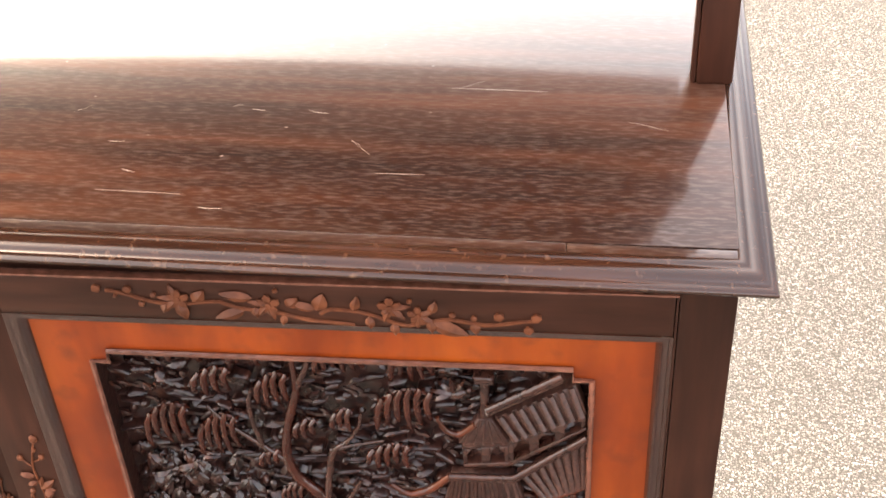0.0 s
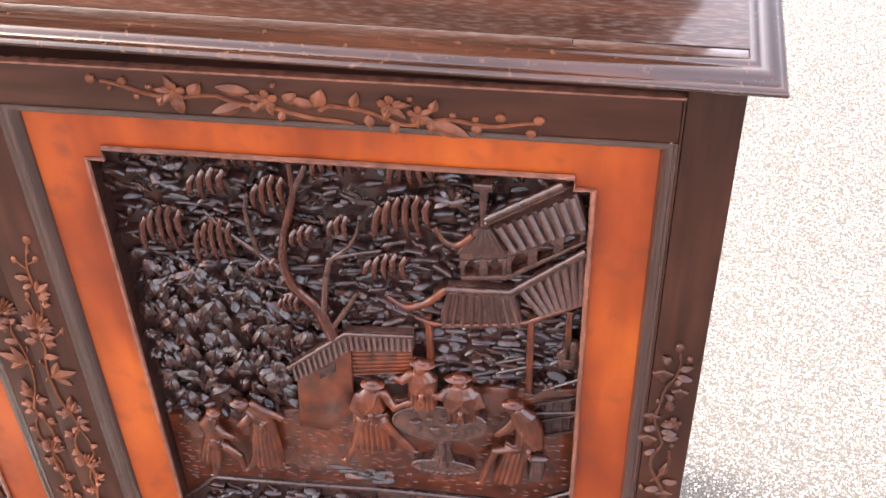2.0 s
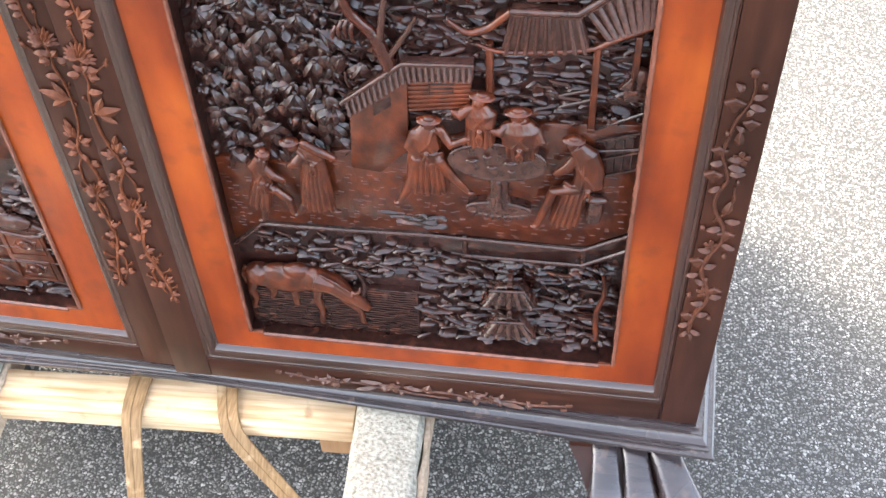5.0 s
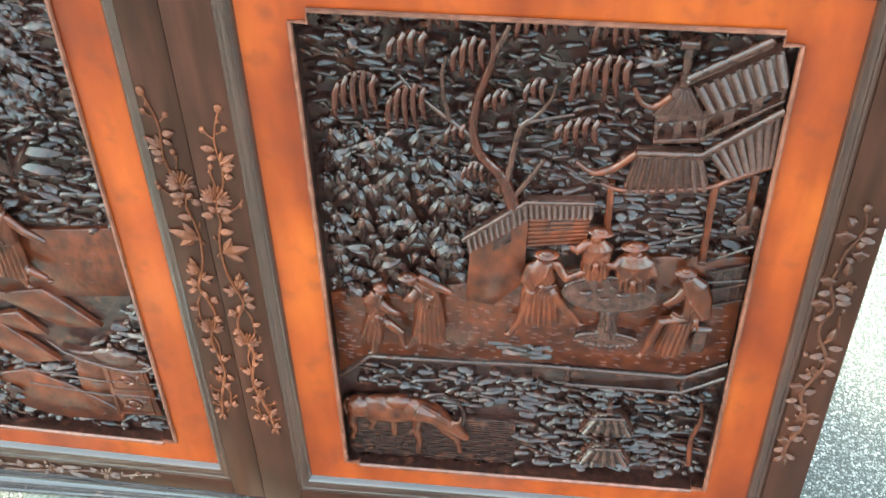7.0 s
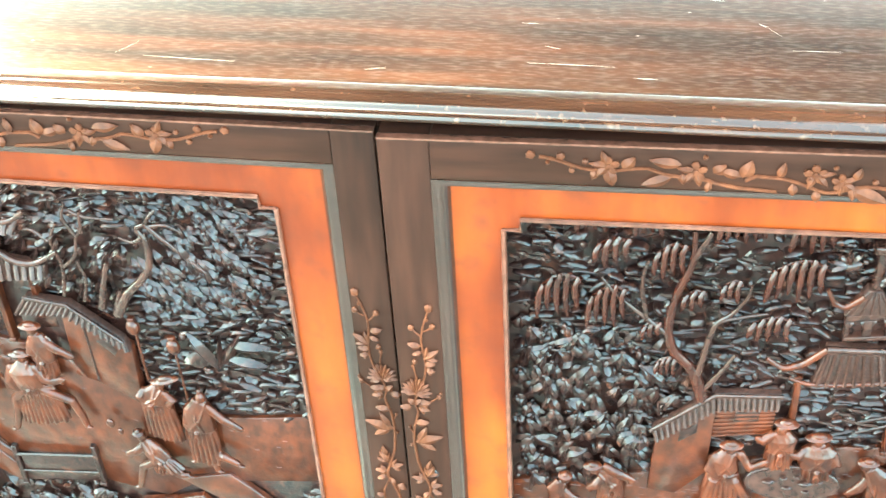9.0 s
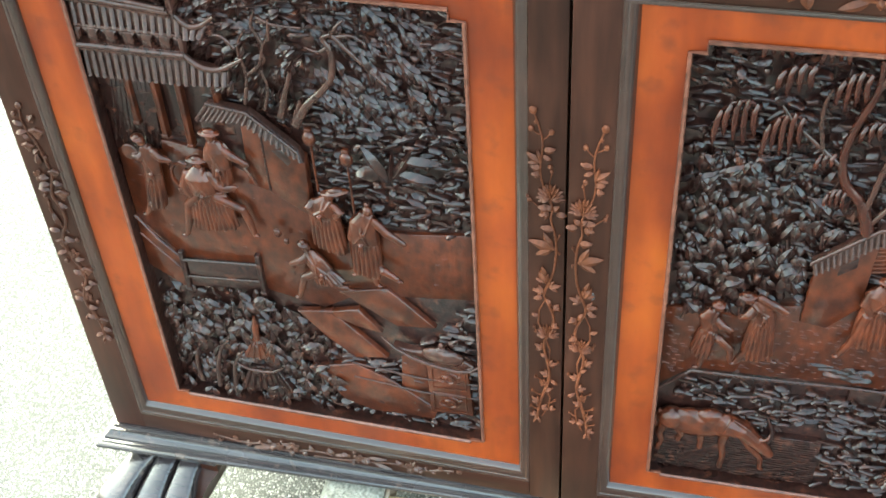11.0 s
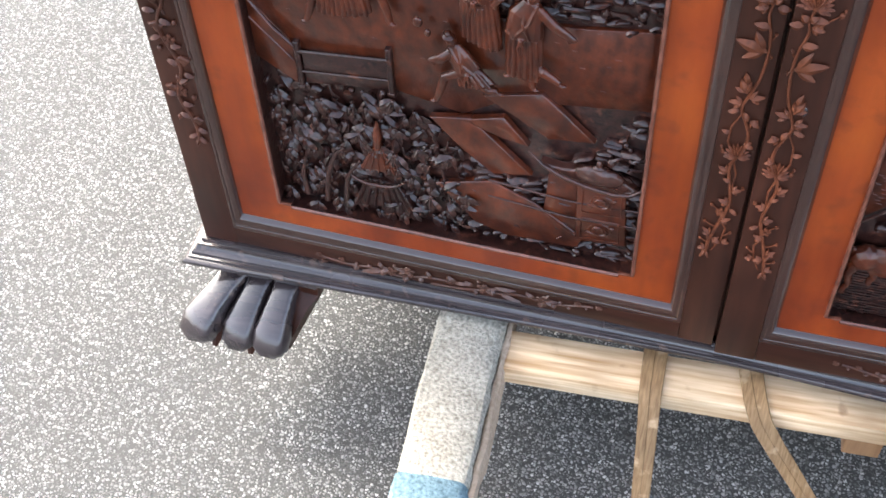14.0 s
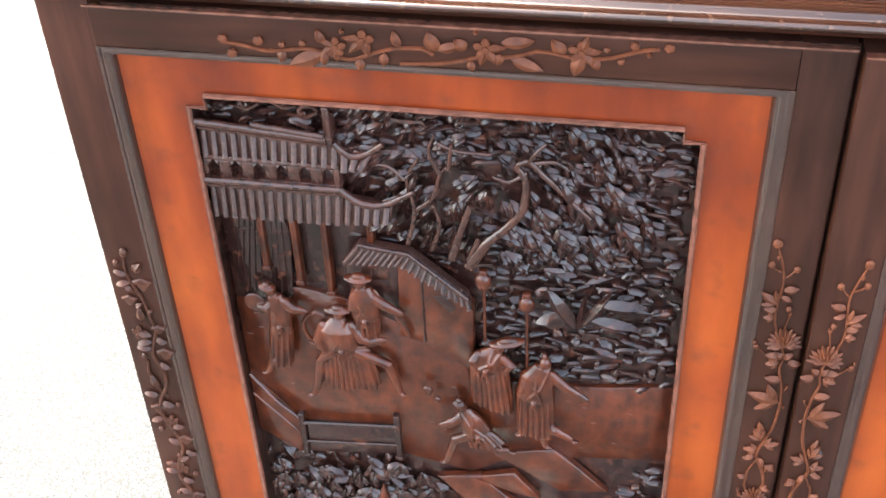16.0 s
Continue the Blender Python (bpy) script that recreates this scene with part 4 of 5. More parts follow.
def arched_wall(quad, n, w=18, pier=0.38, sill=0.16, head=0.26):
    """A storey wall (quad: bottom-left, bottom-right, top-right, top-left) pierced by n openings with eased heads, over a sunk backing."""
    s = Solid()
    a, b, c, d = (np.array(p, float) for p in quad)

    def on(q, t):
        return tuple((a + (b - a) * q) * (1 - t) + (d + (c - d) * q) * t)

    def piece(q0, q1, t0, t1):
        s.slab([on(q0, t0), on(q1, t0), on(q1, t1), on(q0, t1)], 3, w, 0.5)

    s.slab([tuple(a), tuple(b), tuple(c), tuple(d)], 2, w - 9, 0.3)
    piece(0, 1, 0, sill)
    piece(0, 1, 1 - head, 1)
    bay = 1 / n
    for k in range(n + 1):
        half = pier * bay / 2
        piece(max(0, k * bay - half), min(1, k * bay + half), sill, 1 - head)
        for e in (-1, 1):
            q0, q1 = k * bay + e * half, k * bay + e * (half + 0.2 * bay)
            if 0 <= q1 <= 1:
                s.slab([on(q0, 1 - head - 0.22), on(q1, 1 - head), on(q0, 1 - head)], 3, w, 0.2)
    return s


def post(u, v0, v1, r=2.6, w=13, lean=0):
    s = Solid()
    s.slab([(u - r + lean, v0), (u + r + lean, v0), (u + r, v1), (u - r, v1)], 3, w, 0.7)
    s.box((u - r * 1.3 + lean, v0, 3), (u + r * 1.3 + lean, v0 + 4, w + 0.8), 0.5)
    s.tube([(u - 0.4 * r, v1 - 2, w), (u - 0.4 * r + lean, v0 + 4, w)], 0.6, 5)
    return s


def effigy(head, hat, torso, robe, arms, legs=(), extra=(), w=14):
    """A small robed carving, plain in form and worked as one piece: hat or topknot, round head, body, pleated robe, sleeves and legs.
    hat: shift, half width and tilt; torso: (u, v, half width); robe: top (u, v, half width), lower left and lower right corner."""
    s = Solid()
    u, v = head
    s.ball((u, v, w + 4), (5.0, 5.6, 5.0), fine=True)
    if hat:
        du, dv, half, tilt = hat
        s.ball((u + du, v + dv, w + 5), (half, 1.7, 6.0), (16, 0, tilt), fine=True)
        s.ball((u + du, v + dv + 2.0, w + 4.5), (half * 0.48, 2.8, 4.2), (0, 0, tilt), fine=True)
    else:
        s.ball((u - 0.5, v + 6, w + 3.5), (2.6, 4.2, 3.0), fine=True)
    s.tube([(u, v - 2, w + 3), (torso[0][0], torso[0][1], w + 2.5)], 2.7, 8)
    s.tube([(a, b, w + 2) for a, b, _ in torso], [1.18 * r for _, _, r in torso], 14, flat=0.62)
    for a, b, r in (torso[0], torso[-1]):
        s.ball((a, b, w + 2), (r, r * 0.6, r * 0.6))
    (tu, tv, half), lo, hi = robe
    n, rows, ring = 22, 7, []
    for i in range(rows):
        q = i / (rows - 1)
        wide = half * (1 - q) + (hi[0] - lo[0]) / 2 * q ** 0.8
        mid_u, mid_v = tu * (1 - q) + (lo[0] + hi[0]) / 2 * q, tv * (1 - q) + (lo[1] + hi[1]) / 2 * q
        lean = (hi[1] - lo[1]) / 2 * q
        for k in range(n):
            a = 2 * math.pi * k / n
            ring.append((mid_u + wide * math.cos(a), mid_v + lean * math.cos(a), w + 1 + (5.0 + 1.2 * q) * math.sin(a)))
    f = [[i * n + k, i * n + (k + 1) % n, (i + 1) * n + (k + 1) % n, (i + 1) * n + k] for i in range(rows - 1) for k in range(n)]
    s.add(ring, f + [list(range(n))[::-1], [(rows - 1) * n + k for k in range(n)]])
    pleats = max(4, round((hi[0] - lo[0]) / 5.2))
    for k in range(pleats):
        q = (k + 0.5) / pleats * 2 - 1
        bu, bv = (lo[0] + hi[0]) / 2 + q * (hi[0] - lo[0]) / 2 * 0.94, (lo[1] + hi[1]) / 2 + q * (hi[1] - lo[1]) / 2
        deep = 4.6 * math.sqrt(1 - 0.8 * q * q)
        top = 0.10 + 0.16 * abs(math.sin(2.3 * k + u))
        s.tube([(tu + q * half * 0.9 + (bu - tu - q * half * 0.9) * t, tv + (bv - tv) * t - (1.6 * (k % 2) if t == 1 else 0), w + 1.4 + deep * (1.05 + 0.42 * t)) for t in (top, 0.5, 1.0)], [0.8, 1.6, 1.9], 6)
    s.tube([(tu - half * 0.95, tv, w + 2), (tu - half * 0.4, tv - 1.2, w + 6), (tu + half * 0.4, tv - 1.2, w + 6), (tu + half * 0.95, tv, w + 2)], 1.3, 6)
    (cu, cv, cr), (du, dv, dr) = torso[0], torso[-1]
    front = w + 2 + 0.74 * dr
    for side in (-1, 1):
        s.tube([(cu + side * 0.7 * cr, cv, w + 5), (0.5 * (cu + du) + side * 0.15 * dr, 0.5 * (cv + dv), front), (du - side * 0.5 * dr, dv + 1, front)], [1.3, 1.2, 0.8], 6)
        s.tube([(du, dv, front + 1), (du + side * 2.2, dv - 6, front + 1.4), (du + side * 1.4, dv - 13, front + 1)], [1.6, 1.3, 0.7], 6)
    s.ball((du, dv, front + 1), (2.6, 2.2, 1.6))
    for arm in arms:
        n = len(arm)
        s.tube([(a, b, w + 3.5 + 3.0 * min(1, i)) for i, (a, b) in enumerate(arm)], [4.4, 5.4, 4.6, 3.0] if n > 2 else [4.2, 3.0], 9, flat=0.8)
        s.ball((*arm[0], w + 3), 4.5)
        s.tube([(arm[-1][0] * 0.7 + arm[-2][0] * 0.3, arm[-1][1] * 0.7 + arm[-2][1] * 0.3, w + 7), (arm[-1][0] * 0.75 + arm[-2][0] * 0.25, arm[-1][1] * 0.75 + arm[-2][1] * 0.25 - 7, w + 5)], [3.0, 1.6], 7, flat=0.7)
        s.ball((*arm[-1], w + 6.5), (2.9, 2.3, 2.3))
    for leg in legs:
        s.tube([(a, b, w + 3.5) for a, b in leg], [4.8, 4.6, 4.0, 3.0], 9)
        s.ball((*leg[0], w + 3), 4.6)
        side = 1 if leg[-1][0] >= leg[0][0] else -1
        s.ball((leg[-1][0] + 2.4 * side, leg[-1][1] - 1.5, w + 4.5), (4.6, 2.0, 3.0), (0, 0, -8 * side))
    for c, r in extra:
        s.ball((c[0], c[1], w + 3), r, fine=True)
    return fused(s, 0.75, 1)


def ripples(u0, u1, v0, v1, seed):
    """Water cut as close level ridges."""
    s, rnd = Solid(), random.Random(seed)
    s.box((u0, v0, 0), (u1, v1, 8.5), 0.3)
    v = v0 + 2
    while v < v1 - 1:
        u = u0 + rnd.uniform(0, 8)
        while u < u1 - 6:
            ln = rnd.uniform(12, 40)
            e = min(u + ln, u1 - 1)
            s.tube([(u, v, 8.8), ((u + e) / 2, v + rnd.uniform(-0.6, 0.6), 9.6), (e, v, 8.8)], [0.5, 1.3, 0.5], 5)
            u = e + rnd.uniform(1, 5)
        v += 3.6
    return s


def paving(poly, seed, w, gap=(12, 5), share=0.35):
    """A floor with short chisel ticks."""
    s, rnd = Solid(), random.Random(seed)
    s.slab(poly, 0, w, 0.6)
    for a, b in scatter(poly, gap, rnd):
        if inside(poly, a - 3, b) and inside(poly, a + 3, b) and rnd.random() < share:
            s.tube([(a - rnd.uniform(1.5, 3), b, w), (a + rnd.uniform(1.5, 3), b + rnd.uniform(-0.4, 0.4), w)], 0.45, 4)
    return s


def courses(quad, n, w):
    """A wall of level brick courses."""
    s = Solid()
    s.slab(quad, 3, w, 0.4)
    a, b, c, d = (np.array(p, float) for p in quad)
    for k in range(n):
        q = (k + 0.5) / n
        p0, p1 = a + (d - a) * q, b + (c - b) * q
        s.pieces.append(("brick_course", Solid().tube([(*p0, w), (*p1, w)], np.linalg.norm(d - a) / n * 0.30, 5)))
    return s


# === carving of the right-hand door: willow, pavilion, table party ===
def carve(name, solid, material, label, door, place, sharp=50):
    sharp = 58 if name.endswith("bank") else 88 if name in ("carved_effigy", "carved_table", "carved_ox") else sharp
    for piece_name, piece in solid.pieces:
        part(piece_name, piece, material, door, "", place, sharp)
    return part(name, solid, material, door, label, place, sharp)


C = lambda name, solid, mat, label: carve(name, solid, mat, label, door_r, at_r)  # noqa: E731
tagged(C("carved_cloud_bank", cloud_bank([(2, 380), (354, 380), (354, 536), (2, 536)], 11), CARVED, "dark carved cloud lobes"), kind="stuff")
tagged(C("carved_cloud_bank", cloud_bank([(115, 285), (354, 300), (354, 400), (90, 400)], 12, (12.5, 6.6), (0, 6)), CARVED, "dark carved cloud lobes"), kind="stuff")
tagged(C("carved_leaf_bank", leaf_bank([(2, 225), (60, 232), (128, 240), (150, 330), (190, 375), (120, 410), (2, 420)], 13), CARVED, "clumped dark carved leaves"), kind="stuff")
tagged(C("carved_rock_bank", cloud_bank([(85, 60), (170, 90), (165, -6), (352, -6), (352, 130), (330, 120), (110, 135), (30, 138), (5, 105), (60, 95)], 14, (12.5, 6.6), (3, 9)), CARVED, "dark carved river rocks"), kind="stuff")
C("willow_trunk", branch([(144, 524), (145, 495), (134, 462), (128, 428), (134, 402), (152, 383), (162, 352)], [2.0, 3.4, 3.8, 4.6, 6.5], 14), FROND, "reddish carved willow trunk")
for pts, r in (([(156, 524), (152, 514), (144, 497)], [2, 3]), ([(75, 476), (88, 458), (110, 437), (130, 420)], [1.2, 2, 2.6]), ([(111, 495), (107, 481), (107, 460), (112, 437)], [1.6, 2.2]),
               ([(156, 380), (164, 435), (178, 444), (188, 462), (190, 475)], [3, 2.4, 1.6, 1.2]), ([(164, 435), (178, 441), (205, 447)], [2, 1.2]), ([(160, 360), (178, 390), (184, 402)], [3, 1.5])):
    C("willow_branch", branch(pts, r, 15), SLATE, "slender carved willow branch")
for u, v, wd, hi, n in ((39, 447, 38, 50, 5), (77, 438, 34, 50, 5), (80, 492, 32, 32, 4), (124, 486, 28, 40, 4), (64, 521, 28, 24, 4), (107, 519, 26, 24, 4), (174, 519, 40, 30, 6), (170, 458, 18, 26, 3),
                        (144, 447, 20, 24, 3), (226, 516, 36, 36, 5), (218, 473, 46, 46, 6), (203, 422, 36, 30, 5), (126, 375, 20, 26, 4), (113, 414, 18, 20, 3)):
    C("willow_frond", frond(u + (4 if u < 150 else 6), v + 9, wd, hi, n), FROND, "drooping carved willow frond")
bird = Solid()
bird.ball((262, 498, 14), (8, 4.5, 4), (0, 0, 25), fine=True).ball((270, 503, 15), (3, 2.6, 2.6))
for a in (60, 95, 130, 165, 200):
    bird.petal((259, 499, 15), 17, 5, a, 2.0, 2)
C("carved_bird", bird, SLATE, "small carved flying bird")
C("pavilion_wall", arched_wall([(264, 425), (298, 429), (297, 458), (263, 452)], 2), SLATE, "upper storey of the carved pavilion")
C("pavilion_wall", arched_wall([(298, 429), (353, 470), (353, 490), (297, 459)], 3), SLATE, "upper storey of the carved pavilion")
C("pavilion_roof", tiled([(276, 478), (286, 478), (298, 457), (261, 454)], 5, 8, 24), TILE, "carved tiled gable roof")
C("pavilion_roof", tiled([(288, 480), (345, 516), (353, 490), (300, 460)], 8, 8, 24), TILE, "carved tiled roof slope")
C("pavilion_ridge", ridge([(283, 491), (336, 527)], 3.2, 23), SLATE, "long carved roof ridge")
C("pavilion_eave", branch([(246, 477), (252, 464), (262, 459), (274, 472)], [1.6, 2.6, 2.8], 18), RUBBED, "upturned carved eave")
finial = Solid()
finial.slab([(278, 480), (284, 480), (284, 516), (278, 516)], 8, 20, 0.8).box((274, 514, 10), (288, 521, 22), 1.2)
C("pavilion_finial", finial, SLATE, "square carved finial")
C("pavilion_roof", tiled([(254, 417), (301, 418), (311, 383), (246, 376)], 9, 8, 21), TILE, "carved tiled lower roof")
C("pavilion_roof", tiled([(303, 419), (354, 462), (355, 413), (322, 396)], 8, 8, 20), TILE, "carved tiled lower roof slope")
C("pavilion_ridge", ridge([(253, 419), (301, 420), (354, 466)], 2.8, 21), SLATE, "carved lower roof ridge")
C("pavilion_eave", branch([(208, 405), (222, 394), (238, 400), (254, 418)], [1.8, 3.2, 3.0], 19), RUBBED, "upturned carved eave")
C("pavilion_eave", branch([(228, 384), (246, 377), (312, 384), (326, 396), (355, 412)], [1.6, 2.0, 2.2, 2.0], 18), RUBBED, "carved lower eave")
for u, v0, v1 in ((237, 326, 380), (316, 297, 390), (345, 340, 396)):
    C("pavilion_post", post(u, v0, v1), RUBBED, "slim carved pavilion post")
lamp = Solid()
lamp.slab([(334, 344), (355, 338), (355, 362), (348, 364)], 6, 13, 0.8).box((338, 330, 5), (355, 342, 11), 0.8)
C("carved_stand", lamp, SLATE, "small carved roofed stand")
rail_r = Solid()
for p in ([(290, 330), (312, 338)], [(290, 318), (314, 328)], [(318, 296), (355, 318)], [(320, 272), (355, 278)]):
    rail_r.tube([(u, v, 9) for u, v in p], 1.3, 6)
C("carved_railing", rail_r, CARVED, "thin carved railings")
C("terrace", paving([(1, 116), (32, 147), (109, 148), (182, 151), (320, 148), (355, 172), (355, 302), (284, 296), (200, 270), (122, 248), (1, 226)], 21, 5.5, (9, 4.5), 0.5), RUBBED, "flat carved terrace floor with chisel ticks")
C("gatehouse_wall", Solid().slab([(122, 236), (146, 232), (171, 262), (174, 342), (126, 300)], 3, 14, 0.6), RUBBED, "plain carved gatehouse wall")
C("gatehouse_wall", courses([(173, 303), (221, 312), (224, 347), (174, 342)], 8, 11), RUBBED, "carved brick-coursed wall")
C("gatehouse_roof", tiled([(122, 313), (172, 359), (174, 341), (125, 298)], 11, 8, 20, 1.5), TILE, "carved sloping tiled coping")
C("gatehouse_roof", tiled([(172, 359), (225, 362), (225, 346), (174, 341)], 11, 8, 20, 1.5), TILE, "carved tiled coping")
C("gatehouse_ridge", ridge([(121, 314), (172, 360), (226, 363)], 1.8, 19), SLATE, "carved coping ridge")
window = Solid()
window.tube([(190, 325, 11.5), (209, 328, 11.5), (210, 338, 11.5), (191, 335, 11.5)], 1.1, 5, closed=True).slab([(191, 326), (208, 329), (209, 337), (192, 334)], 10, 11.8, 0.2)
C("gatehouse_window", Solid().slab([(145, 298), (160, 311), (160, 322), (146, 310)], 12, 14.6, 0.3), CARVED, "small carved window lattice")
C("gatehouse_window", window, CARVED, "small carved window lattice")
FIGURES_R = (
    ((50, 246.5), (-1, 4, 7, -6), ((46, 239.6, 5), (41, 230.7, 8), (44, 214.0, 7)), ((43, 215.9, 8), (26, 184.4), (47, 177.5)), (((46, 231.7), (55, 223.8), (63, 219.9)),), (((45, 211.0), (42, 187.3), (38, 163.7)), ((52, 205.1), (64, 192.3), (66, 175.5))), ()),
    ((75, 260.3), (-2, 5, 9, 5), ((80, 257.4, 5), (88, 251.4, 8), (91, 242.6, 8)), ((90, 246.5, 9), (73, 183.4), (104, 185.4)), (((85, 263.3), (97, 258.3), (110, 251.4)), ((82, 249.5), (76, 241.6), (70, 237.6))), (((78, 189.3), (71, 175.5)), ((96, 189.3), (103, 184.4))), ()),
    ((190, 297.8), (0, 5, 11, 3), ((189, 291.9, 6), (184, 283.0, 11), (187, 268.2, 10)), ((186, 265.2, 14), (168, 218.9), (204, 218.9)), (((198, 291.9), (207, 278.1), (221, 286.9)), ((178, 286.9), (173, 273.1), (181, 262.3))), (((178, 258.3), (171, 224.8), (162, 203.1)), ((196, 258.3), (208, 236.6), (219, 222.8))), ()),
    ((229, 325.4), (3, 7, 11, -4), ((229, 320.5, 6), (231, 312.6, 11), (230, 297.8, 10)), ((230, 300.7, 11), (218, 280.0), (242, 280.0)), (((222, 317.5), (214, 311.6), (210, 315.5)), ((239, 313.6), (238, 303.7), (226, 303.7))), (), ()),
    ((260, 313.6), (0, 5, 12, 6), ((261, 307.6, 8), (262, 298.8, 14), (262, 282.0, 13)), ((262, 286.9, 13), (249, 268.2), (276, 268.2)), (((251, 301.7), (246, 295.8), (240, 297.8)), ((273, 300.7), (278, 289.9), (270, 284.0))), (), (((258, 294.8), (7, 1.6, 8)),)),
    ((302, 287.9), (2, 5, 10, 2), ((306, 283.0, 6), (313, 274.1, 10), (318, 258.3, 10), (318, 239.6, 11)), ((309, 241.6, 11), (287, 191.3), (312, 191.3)), (((308, 276.1), (300, 262.3), (291, 254.4)),), (((312, 236.6), (290, 230.7), (284, 209.0), (278, 187.3)),), ()),
)
for spec in FIGURES_R:
    C("carved_effigy", effigy(*spec), RUBBED, "small plain robed carving with a brimmed hat")
table = Solid()
ring = [(244 + 39 * math.cos(0.2618 * k), 262 + 17 * math.sin(0.2618 * k)) for k in range(24)]
table.slab(ring, 8, [21 - 3.5 * math.sin(0.2618 * k) for k in range(24)], 1.2)
table.tube([(u, v, 20 - 3.5 * math.sin(0.2618 * k)) for k, (u, v) in enumerate(ring)], 1.7, 6, closed=True)
for k in range(13):
    q = math.pi * (1.02 + 0.08 * k)
    table.ball((244 + 34 * math.cos(q), 258 + 15 * math.sin(q), 16), (3.4, 4.6, 4.0))
table.tube([(245, 250, 12), (245, 236, 13), (245, 224, 13), (245, 212, 13), (245, 204, 12)], [15, 10, 7.5, 9, 13], 14, flat=0.7)
table.tube([(245, 240, 20), (245, 228, 20), (245, 214, 20), (245, 206, 20)], [2.4, 3.6, 2.4, 4.6], 10)
foot_ring = [(245 + 27 * math.cos(0.2618 * k), 200 + 8 * math.sin(0.2618 * k)) for k in range(24)]
table.slab(foot_ring, 4, 17, 1.5)
table.tube([(u, v, 16) for u, v in foot_ring], 1.8, 6, closed=True)
for k in range(9):
    table.tube([(224 + 5.2 * k, 198 - 5.0 * math.sin(math.pi * (k + 1) / 10), 17), (224 + 5.2 * k, 191 - 5.0 * math.sin(math.pi * (k + 1) / 10), 14)], 1.7, 6)
table = fused(table, 0.7, 1)
for u, v, r in ((224, 264, 6), (236, 270, 4), (240, 258, 5), (255, 264, 6.5), (266, 268, 4), (256, 255, 4), (247, 273, 3.5)):
    dish = Solid().ball((u, v, 22.5), (r, r * 0.42, 1.8), (0, 0, 8), fine=True).ball((u, v + 0.6, 24), (r * 0.6, r * 0.26, 1.5), fine=True)
    table.pieces.append(("dish", fused(dish, 0.5, 1)))
C("carved_table", table, SLATE, "round carved pedestal table set with dishes")
stool = Solid()
stool.ball((325, 222, 15), (11, 4, 5), fine=True).tube([(325, 220, 12), (325, 208, 12), (324, 194, 12)], [7, 8.5, 7], 12)
C("carved_stool", stool, SLATE, "small carved drum stool")
for pts in ([(1, 114), (32, 146), (109, 147), (182, 150), (318, 147), (355, 171)], [(214, 126), (318, 126), (355, 151)]):
    s = Solid().tube([(u, v, 9) for u, v in pts], 1.8, 6)
    C("terrace_edge", s, SLATE, "raised carved terrace edge")
C("terrace_wall", Solid().slab([(182, 130), (214, 124), (318, 124), (355, 150), (355, 170), (320, 147), (182, 149)], 2, 6.5, 0.5), CARVED, "low carved terrace wall")
for u, v in ((214, 124), (319, 122)):
    C("terrace_post", post(u, v, v + 28, 2.2, 9), CARVED, "short carved terrace post")
tagged(C("carved_water", ripples(2, 168, -6, 62, 31), CARVED, "carved water of level ridges"), kind="stuff")
ox = Solid()
ox.ball((44, 71, 10), (34, 19, 11), (0, 0, -2), fine=True).ball((72, 74, 11), (16, 17, 11), fine=True).ball((18, 73, 10), (15, 15, 11), fine=True).ball((56, 84, 11), (16, 10, 8), fine=True)
ox.tube([(74, 78, 13), (90, 74, 15), (104, 60, 16), (114, 48, 15), (121, 38, 14)], [13, 11, 8, 6.4, 4.0], 12)
ox.tube([(78, 92, 19), (92, 83, 21), (106, 68, 20)], [1.0, 1.8, 1.0], 6)
for e in (-3, 4):
    ox.tube([(107 + e, 62 + e, 20), (112 + e, 67 + e, 20), (112 + e, 73 + e, 18)], [2.2, 1.9, 0.6], 6)
for pts in ([(12, 66), (7, 48), (10, 34), (6, 22)], [(26, 62), (30, 50), (26, 40)], [(48, 62), (50, 46), (49, 33)], [(74, 64), (71, 44), (74, 24), (72, 6)], [(88, 66), (100, 44), (112, 28), (113, 12)]):
    ox.tube([(u, v, 10.5) for u, v in pts], [6.5, 4.6, 3.2, 3.0], 8)
    ox.ball((pts[-1][0] + 1, pts[-1][1] - 1, 11), (3.8, 2.0, 3))
ox.tube([(6, 84, 10), (1, 72, 11), (4, 56, 10)], [2.0, 1.6, 2.2], 6)
ox = fused(ox, 0.9, 3)
C("carved_effigy", ox, RUBBED, "plain carved beast bending to the water")
for v in (66, 18):
    C("carved_hut", tiled([(244, v + 28), (266, v + 30), (281, v + 5), (229, v + 3)], 5, 6, 24, 2.5), SLATE, "little carved hut roof")
for v in (66, 18):
    C("hut_ridge", ridge([(238, v + 31), (270, v + 33)], 1.8, 25), SLATE, "carved hut ridge")
    C("hut_post", post(256, v + 33, v + 46, 2.0, 22), SLATE, "little carved hut finial")
stone, rnd = Solid(), random.Random(90)
for a, b in scatter([(142, 160), (196, 158), (200, 172), (150, 176)], (11, 5), rnd):
    tongue(stone, rnd, a, b, rnd.uniform(7, 13), rnd.uniform(2.2, 4), rnd.uniform(6, 9))
C("carved_stone", fused(stone, 0.9, 1), CARVED, "flat carved stone on the terrace")
lattice = Solid().slab([(322, 238), (355, 252), (355, 296), (322, 284)], 3, 8, 0.4)
for k in range(5):
    lattice.tube([(322 + 7 * k, 242 + 2.8 * k, 8.4), (322 + 7 * k, 280 + 2.5 * k, 8.4)], 0.9, 5)
for v0, v1 in ((242, 255), (262, 275), (284, 297)):
    lattice.tube([(321, v0, 9), (355, v1, 9)], 1.2, 5)
C("carved_lattice", lattice, CARVED, "carved lattice balustrade")
